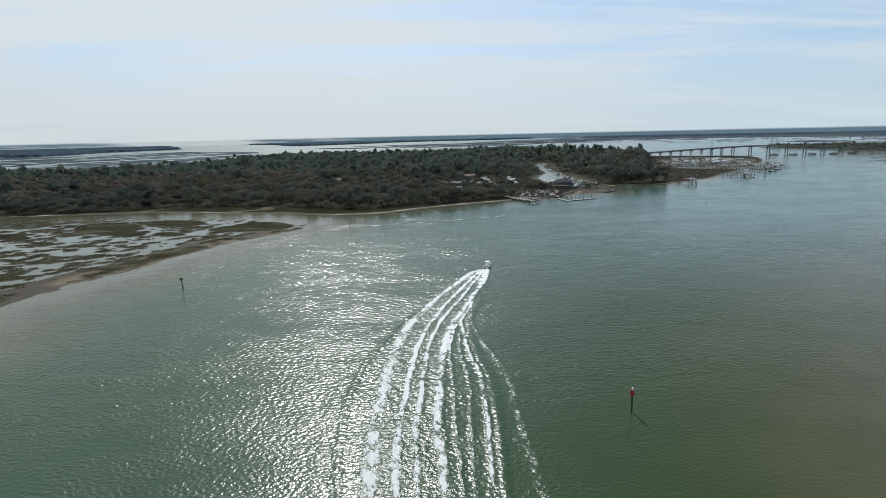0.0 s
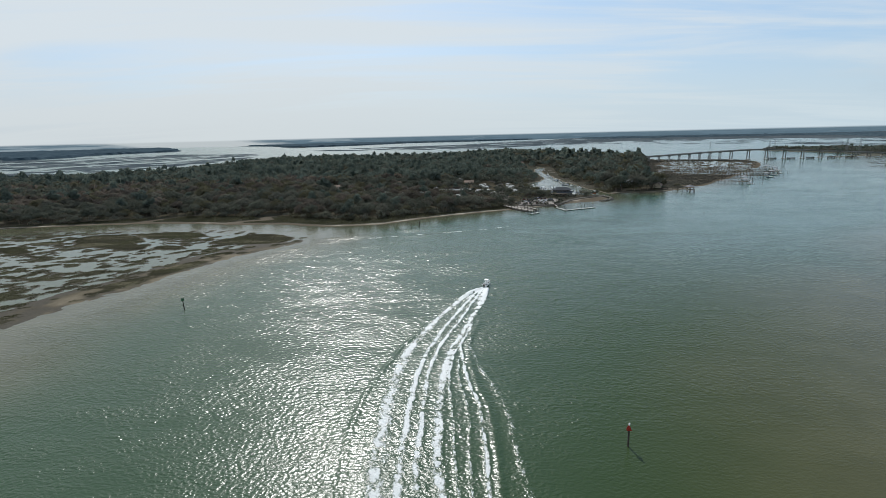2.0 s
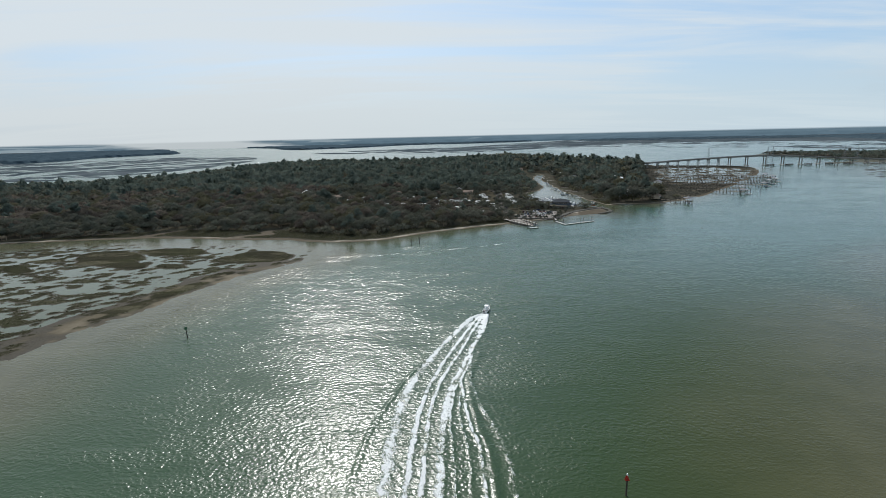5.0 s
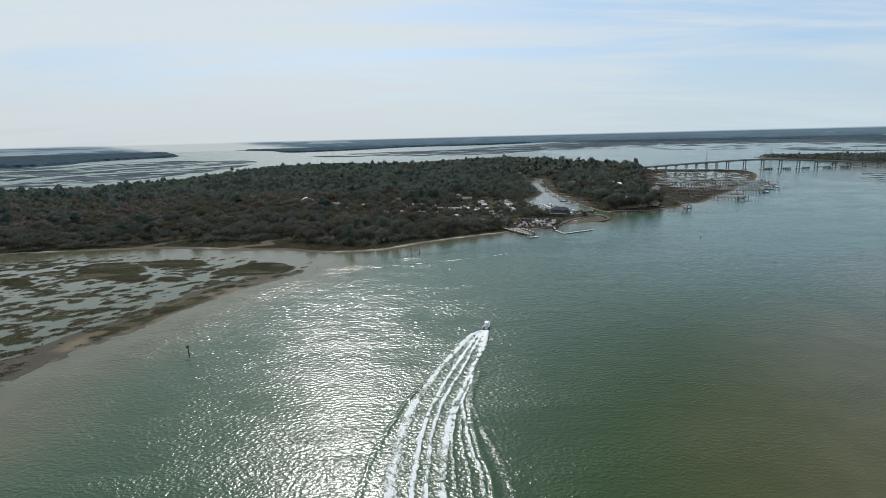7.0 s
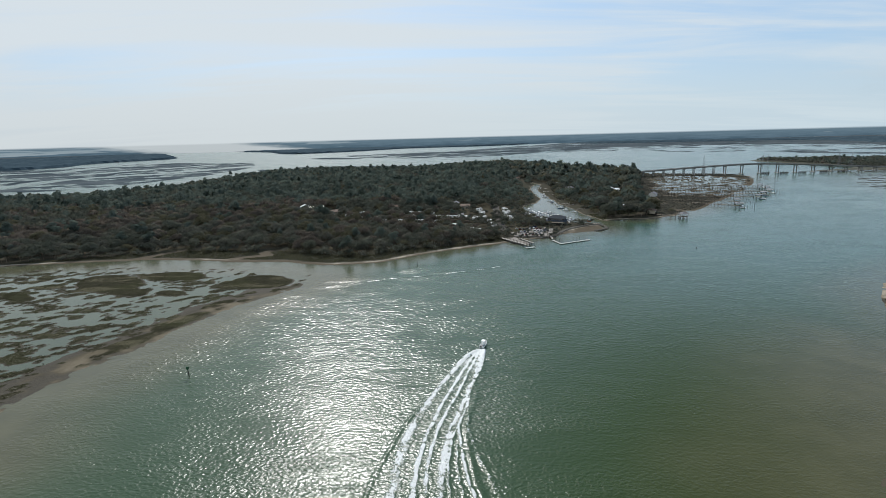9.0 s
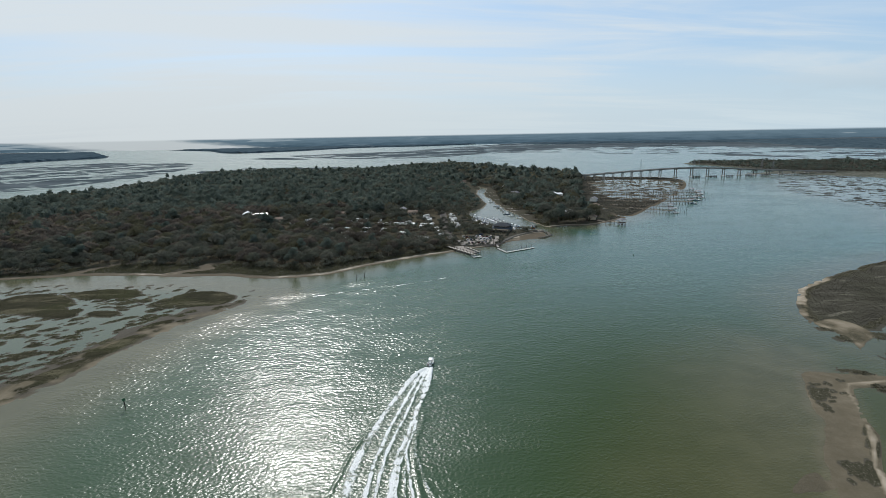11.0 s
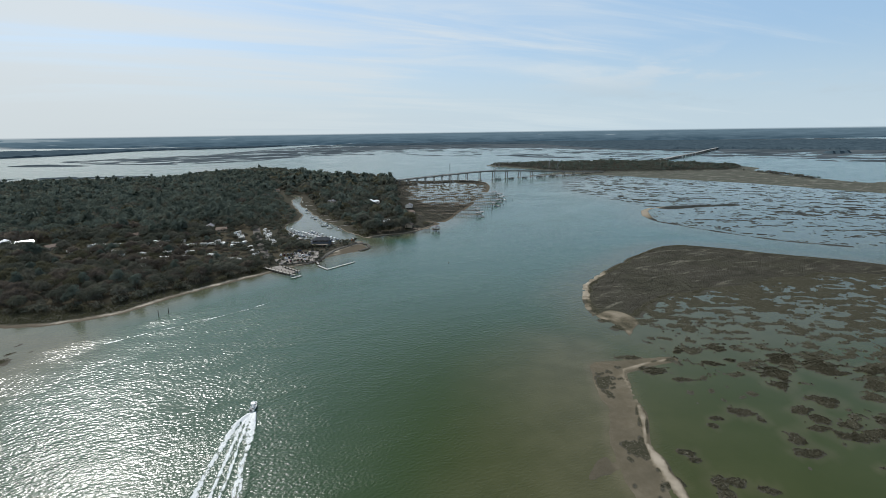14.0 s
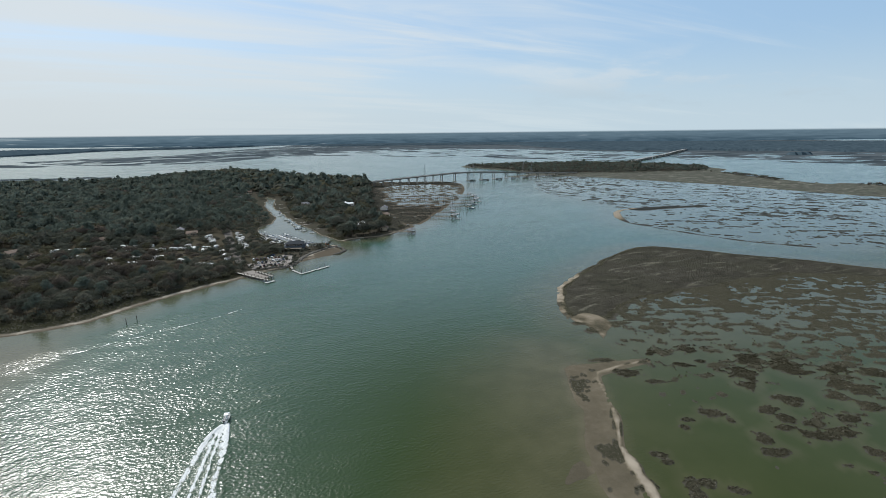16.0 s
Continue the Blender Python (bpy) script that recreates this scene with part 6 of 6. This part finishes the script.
marina((114, 586), (129, 520), 10, "marina docks")
marina((98, 612), (103, 536), 9, "inner marina docks")
for i, (mx, my, turn) in enumerate([(166, 843, 10), (162, 800, -8), (155, 760, 5), (153, 735, 100), (150, 690, 95), (148, 672, 10), (148, 655, 0), (147, 639, 5), (150, 618, 95), (151, 600, 85), (156, 583, 60),
                                    (126, 512, 40), (131, 506, 45)]):
    moor(mx - 3, my, turn, i % 3)
for i, (mx, my) in enumerate([(168, 845), (160, 800), (158, 755), (156, 690), (154, 655), (153, 637), (156, 600)]):
    walkway("creek_dock", (mx + 12, my + 3), (mx - 1.5, my), 1.6, 1.1, "short private timber dock on the creek", 4.5, 0.8, False, category="dock", group="creek docks")
float_dock((120, 507), (140, 497), 3.0, "pale float along the inner side of the point", 4)

# long private docks over the marsh and mud
for a, b in [((332, 842), (478, 787)), ((322, 806), (470, 756)), ((318, 762), (447, 716)), ((306, 728), (425, 690)), ((298, 700), (400, 659)), ((292, 655), (352, 622)), ((300, 622), (334, 588))]:
    walkway("private_dock", a, b, 1.7, 2.3, "long timber private dock crossing mud flats", 3.6, 0.9, True, TIMBER, "dock", "private docks")
    ex, ey = b
    turn = math.degrees(math.atan2(b[1] - a[1], b[0] - a[0]))
    t = base("pier_head", ex, ey, 0, turn)
    part("deck", bm_box(2, 0, 2.3, 6, 7, 0.14), TIMBER, t)
    for px in (-0.8, 4.8):
        for py in (-3.3, 0, 3.3):
            part("post", bm_rod((px, py, -1.2), (px, py, 5.0), 0.16, sides=6), DARKTIMBER, t)
    part("roof", bm_rod((2, 0, 5.0), (2, 0, 6.2), 5.0, 0.4, 4), ROOF_GREY, t)
    part("float", bm_box(7.5, 0, 0.35, 4, 8, 0.4, bevel=0.05), FLOATDECK, t)
    for px, py in ((10.5, -5), (10.5, 5), (16, 2), (20, -4)):
        part("mooring_post", bm_rod((px, py, -1.2), (px, py, 2.9), 0.17, sides=6), DARKTIMBER, t)
    tagged(t, "roofed timber pier head with mooring posts", "pier head", "pier heads")
walkway("private_dock", (224, 538), (243, 524), 1.8, 2.2, "short timber dock to a roofed pier head", 4.5, 0.9, True, TIMBER, "dock", "private docks")
t = base("boat_house", 244, 521, 0, -35)
part("deck", bm_box(0, 0, 2.2, 8, 7, 0.16), TIMBER, t)
for px in (-3.8, 0, 3.8):
    for py in (-3.3, 3.3):
        part("post", bm_rod((px, py, -1.2), (px, py, 5.2), 0.17, sides=6), DARKTIMBER, t)
part("roof", bm_rod((0, 0, 5.2), (0, 0, 6.9), 5.6, 0.3, 4), ROOF_GREY, t)
part("skiff_hull", hull_bm(6.0, 2.2, 1.0), WHITE, t, "white skiff hull on the lift")
part("ladder", bm_box(4.1, 0, 1.0, 0.1, 0.6, 2.6), TIMBER, t)
tagged(t, "roofed boat house on posts over the river", "boat house")
for a, b in [((302, 1000), (470, 960)), ((300, 968), (400, 945)), ((305, 935), (372, 915)), ((306, 905), (352, 890)), ((300, 880), (345, 868))]:
    walkway("boardwalk", a, b, 1.3, 1.2, "low weathered boardwalk over brown marsh", 8, 0.2, False, TIMBER, "boardwalk", "boardwalks")
for i, (mx, my, turn) in enumerate([(482, 778, 20), (452, 708, 40), (404, 650, 20), (339, 580, 10), (356, 615, 30), (430, 684, 60), (474, 748, 30)]):
    moor(mx, my, turn, i % 3)
for m in skiffs:
    drop(m)

# ---- bridge, causeway, pylons ----
def deck_z(x):
    return float(np.interp(x, [300, 380, 433, 489, 550, 602, 640, 715, 773, 830, 890, 960], [5.5, 9.5, 12.2, 15.0, 17.6, 19.2, 19.0, 15.8, 12.2, 9.0, 6.2, 4.0]))


def bridge_line(x):
    return 1040 + 8 * math.sin((x - 560) / 260)


def road_bridge():
    t = base("road_bridge", 0, 0, 0)
    xs = [300, 320, 340, 360, 380, 400, 420, 440, 460, 480, 500, 520, 540, 562, 596, 632, 668, 704, 740, 776, 806, 836, 866, 896, 926, 960]
    for a, b in zip(xs[:-1], xs[1:]):
        za, zb = deck_z(a), deck_z(b)
        ya, yb = bridge_line(a), bridge_line(b)
        for name, half, lo, hi, mat in (("deck", 6.2, -0.35, 0.0, CONCRETE), ("girder", 4.8, -1.75, -0.35, CONCRETE)):
            bm = bmesh.new()
            v = [bm.verts.new((px, py + s * half, pz + h)) for px, py, pz in ((a, ya, za), (b - 0.05, yb, zb)) for s in (-1, 1) for h in (lo, hi)]
            for q in ((0, 1, 3, 2), (4, 6, 7, 5), (0, 4, 5, 1), (2, 3, 7, 6), (1, 5, 7, 3), (0, 2, 6, 4)):
                bm.faces.new([v[i] for i in q])
            part(name, bm, mat, t)
        for s in (-1, 1):
            bm = bmesh.new()
            v = [bm.verts.new((px, py + s * (6.0 + k), pz + h)) for px, py, pz in ((a, ya, za), (b - 0.05, yb, zb)) for k in (0, 0.25) for h in (0, 0.85)]
            for q in ((0, 1, 3, 2), (4, 6, 7, 5), (0, 4, 5, 1), (2, 3, 7, 6), (1, 5, 7, 3), (0, 2, 6, 4)):
                bm.faces.new([v[i] for i in q])
            part("parapet", bm, CONCRETE, t)
    for x0 in xs[1:-1]:
        z0, y0 = deck_z(x0) - 1.75, bridge_line(x0)
        main = x0 > 550
        part("bent_cap", bm_box(x0, y0, z0 - 0.6, 1.6, 11.5, 1.2), CONCRETE, t)
        for s in ((-1, 1) if main else (-1.0, 0, 1.0)):
            r = 0.95 if main else 0.55
            part("column", bm_rod((x0, y0 + s * 4.0, -1.5), (x0, y0 + s * 4.0, z0 - 0.6), r, sides=10), CONCRETE, t)
        if main:
            part("footing", bm_box(x0, y0, 0.3, 4.0, 13, 1.6, bevel=0.2), CONCRETE, t)
    return tagged(t, "long humped concrete road bridge on paired columns", "bridge")


road_bridge()


def fender(x, y, n):
    t = base("fender_dolphin", x, y, 0)
    k = 0
    for i in range(n):
        for j in range(2):
            part("post", bm_rod((i * 3.2, j * 2.0, -1.5), (i * 3.2, j * 2.0, 3.4 + 0.5 * ((i + j) % 2)), 0.45, 0.4, 7), DARKTIMBER, t)
    part("wale", bm_box((n - 1) * 1.6, -0.55, 2.0, n * 3.2, 0.4, 0.7), DARKTIMBER, t)
    return tagged(t, "dark timber fender piles guarding the bridge channel", "fender", "bridge fenders")


for fx in (632, 668, 704, 745, 780):
    fender(fx - 6, 1022, 5)


PYLON = plain("galvanised_steel", (0.22, 0.23, 0.24), 0.7, vary=0.1, spec=0.1)


def pylon(x, y, h, turn):
    t = base("power_pylon", x, y, 0, turn)
    for sx in (-1, 1):
        for sy in (-1, 1):
            part("leg", bm_rod((sx * 2.6, sy * 2.6, -1), (sx * 0.5, sy * 0.5, h), 0.16, 0.10, 5), PYLON, t)
    for k in range(7):
        z0, z1 = h * k / 7, h * (k + 1) / 7
        w0, w1 = 2.6 - 2.1 * k / 7, 2.6 - 2.1 * (k + 1) / 7
        for s in (-1, 1):
            part("brace", bm_rod((-w0, s * w0, z0), (w1, s * w1, z1), 0.08, sides=4), PYLON, t)
            part("brace", bm_rod((s * w0, w0, z0), (s * w1, -w1, z1), 0.08, sides=4), PYLON, t)
    for z0 in (0.72, 0.84, 0.96):
        part("crossarm", bm_rod((-3.6, 0, h * z0), (3.6, 0, h * z0), 0.12, sides=4), PYLON, t)
    return tagged(t, "thin grey lattice power pylon near the bridge", "pylon", "pylons")


for px, py in ((672, 1100), (690, 1112), (820, 1085), (858, 1100), (560, 1120)):
    pylon(px, py, 34, 20)

# the second causeway bridge far beyond
t = base("causeway_bridge", 0, 0, 0)
pts = [(1330, 1240, 4), (1500, 1335, 6), (1700, 1440, 7), (1950, 1570, 8), (2220, 1730, 9), (2480, 1880, 8), (2700, 1990, 5)]
for (ax, ay, az), (bx, by, bz) in zip(pts[:-1], pts[1:]):
    n = 5
    for i in range(n):
        u0, u1 = i / n, (i + 1) / n
        p0, p1 = Vector((ax + (bx - ax) * u0, ay + (by - ay) * u0, az + (bz - az) * u0)), Vector((ax + (bx - ax) * u1, ay + (by - ay) * u1, az + (bz - az) * u1))
        mid_p, d = (p0 + p1) / 2, p1 - p0
        part("span", bm_box(mid_p.x, mid_p.y, mid_p.z, d.length, 12, 1.6, turn=math.degrees(math.atan2(d.y, d.x))), CONCRETE, t)
        part("pier", bm_box(p0.x, p0.y, p0.z / 2 - 1, 2.0, 9, p0.z, turn=math.degrees(math.atan2(d.y, d.x))), CONCRETE, t)
tagged(t, "long low concrete causeway bridge in the distance", "bridge")

# ---- marsh grass: tufts on the higher lumps ----
CORDGRASS = leaf("cordgrass", (0.036, 0.034, 0.027), (0.076, 0.071, 0.056), 0.4)
OYSTERS = leaf("oyster_clusters", (0.046, 0.043, 0.027), (0.160, 0.146, 0.104), 0.2)
SHOREGRASS = leaf("shore_cordgrass", (0.046, 0.048, 0.029), (0.100, 0.098, 0.060), 0.4)
DRYGRASS = leaf("dry_cordgrass", (0.050, 0.050, 0.043), (0.096, 0.093, 0.080), 0.5)
CORDGREEN = leaf("green_cordgrass", (0.026, 0.028, 0.015), (0.062, 0.060, 0.033), 0.4)


def tufts(name, x, y, z, height, width, mat, label, seed):
    rng = np.random.default_rng(seed)
    n = len(x)
    out = []
    for k in range(3):
        a = rng.random(n) * 3.1416
        w = width * (0.6 + 0.8 * rng.random(n)) / 2
        h = height * (0.5 + rng.random(n))
        lean = rng.normal(size=(n, 2)) * 0.3 * h[:, None]
        cx, cy = x + rng.normal(size=n) * width * 0.3, y + rng.normal(size=n) * width * 0.3
        p0 = np.stack([cx - np.cos(a) * w, cy - np.sin(a) * w, z - 0.05], 1)
        p1 = np.stack([cx + np.cos(a) * w, cy + np.sin(a) * w, z - 0.05], 1)
        p2 = np.stack([cx + lean[:, 0], cy + lean[:, 1], z + h], 1)
        out.append(np.stack([p0, p1, p2], 1))
    v = np.concatenate(out).reshape(-1, 3)
    ob = mesh_of(name, v, np.arange(len(v)).reshape(-1, 3), mat)
    return tagged(ob, label, "grass", kind="stuff")


def sow(count, x0, x1, y0, y1, seed):
    rng = np.random.default_rng(seed)
    return rng.uniform(x0, x1, count), rng.uniform(y0, y1, count)


x, y = sow(150000, -420, -66, 110, 380, 31)
z = left_height(x, y)
k = (z > 0.20) & (left_sandy(x, y) < 0.4)
tufts("marsh_grass", x[k], y[k], z[k], 0.14, 0.36, CORDGREEN, "dark olive cordgrass on mud lumps", 41)
x, y = sow(120000, 200, 520, 30, 350, 32)
z = right_height(x, y)
k = (z > 0.31) & (right_sandy(x, y) < 0.3)
tufts("marsh_grass", x[k], y[k], z[k], 0.16, 0.45, CORDGRASS, "brown winter cordgrass on the tidal marsh", 42)
k = (z > 0.10) & (z <= 0.30) & (right_sandy(x, y) < 0.2)
tufts("oyster_clumps", x[k], y[k], z[k], 0.34, 0.5, OYSTERS, "dark oyster and grass clumps on mud beds", 45)
x, y = sow(110000, 120, 300, 60, 175, 35)
z = right_height(x, y)
k = (z > 0.08) & (z <= 0.30) & (bed_shape(x, y) > -0.6) & (right_sandy(x, y) < 0.2)
tufts("oyster_clumps", x[k], y[k], z[k], 0.20, 0.42, OYSTERS, "dark oyster clumps with pale shells in the lagoon", 46)
x, y = sow(150000, -420, 220, 355, 560, 33)
z = island_height(x, y)
k = (z > 0.36) & (island_edge(x, y) < 42) & (tree_room(x, y) < 0.5) & ~((x > 50) & (y > 436) & (x < 160))
tufts("shore_grass", x[k], y[k], z[k], 0.5, 0.8, SHOREGRASS, "olive marsh grass along the wooded shore", 43)
x, y = sow(90000, 200, 585, 530, 1100, 34)
z = island_height(x, y)
k = (z > 0.25) & (tree_room(x, y) < 0.5)
tufts("shore_grass", x[k], y[k], z[k], 0.35, 1.2, DRYGRASS, "brown marsh grass round the private docks", 44)
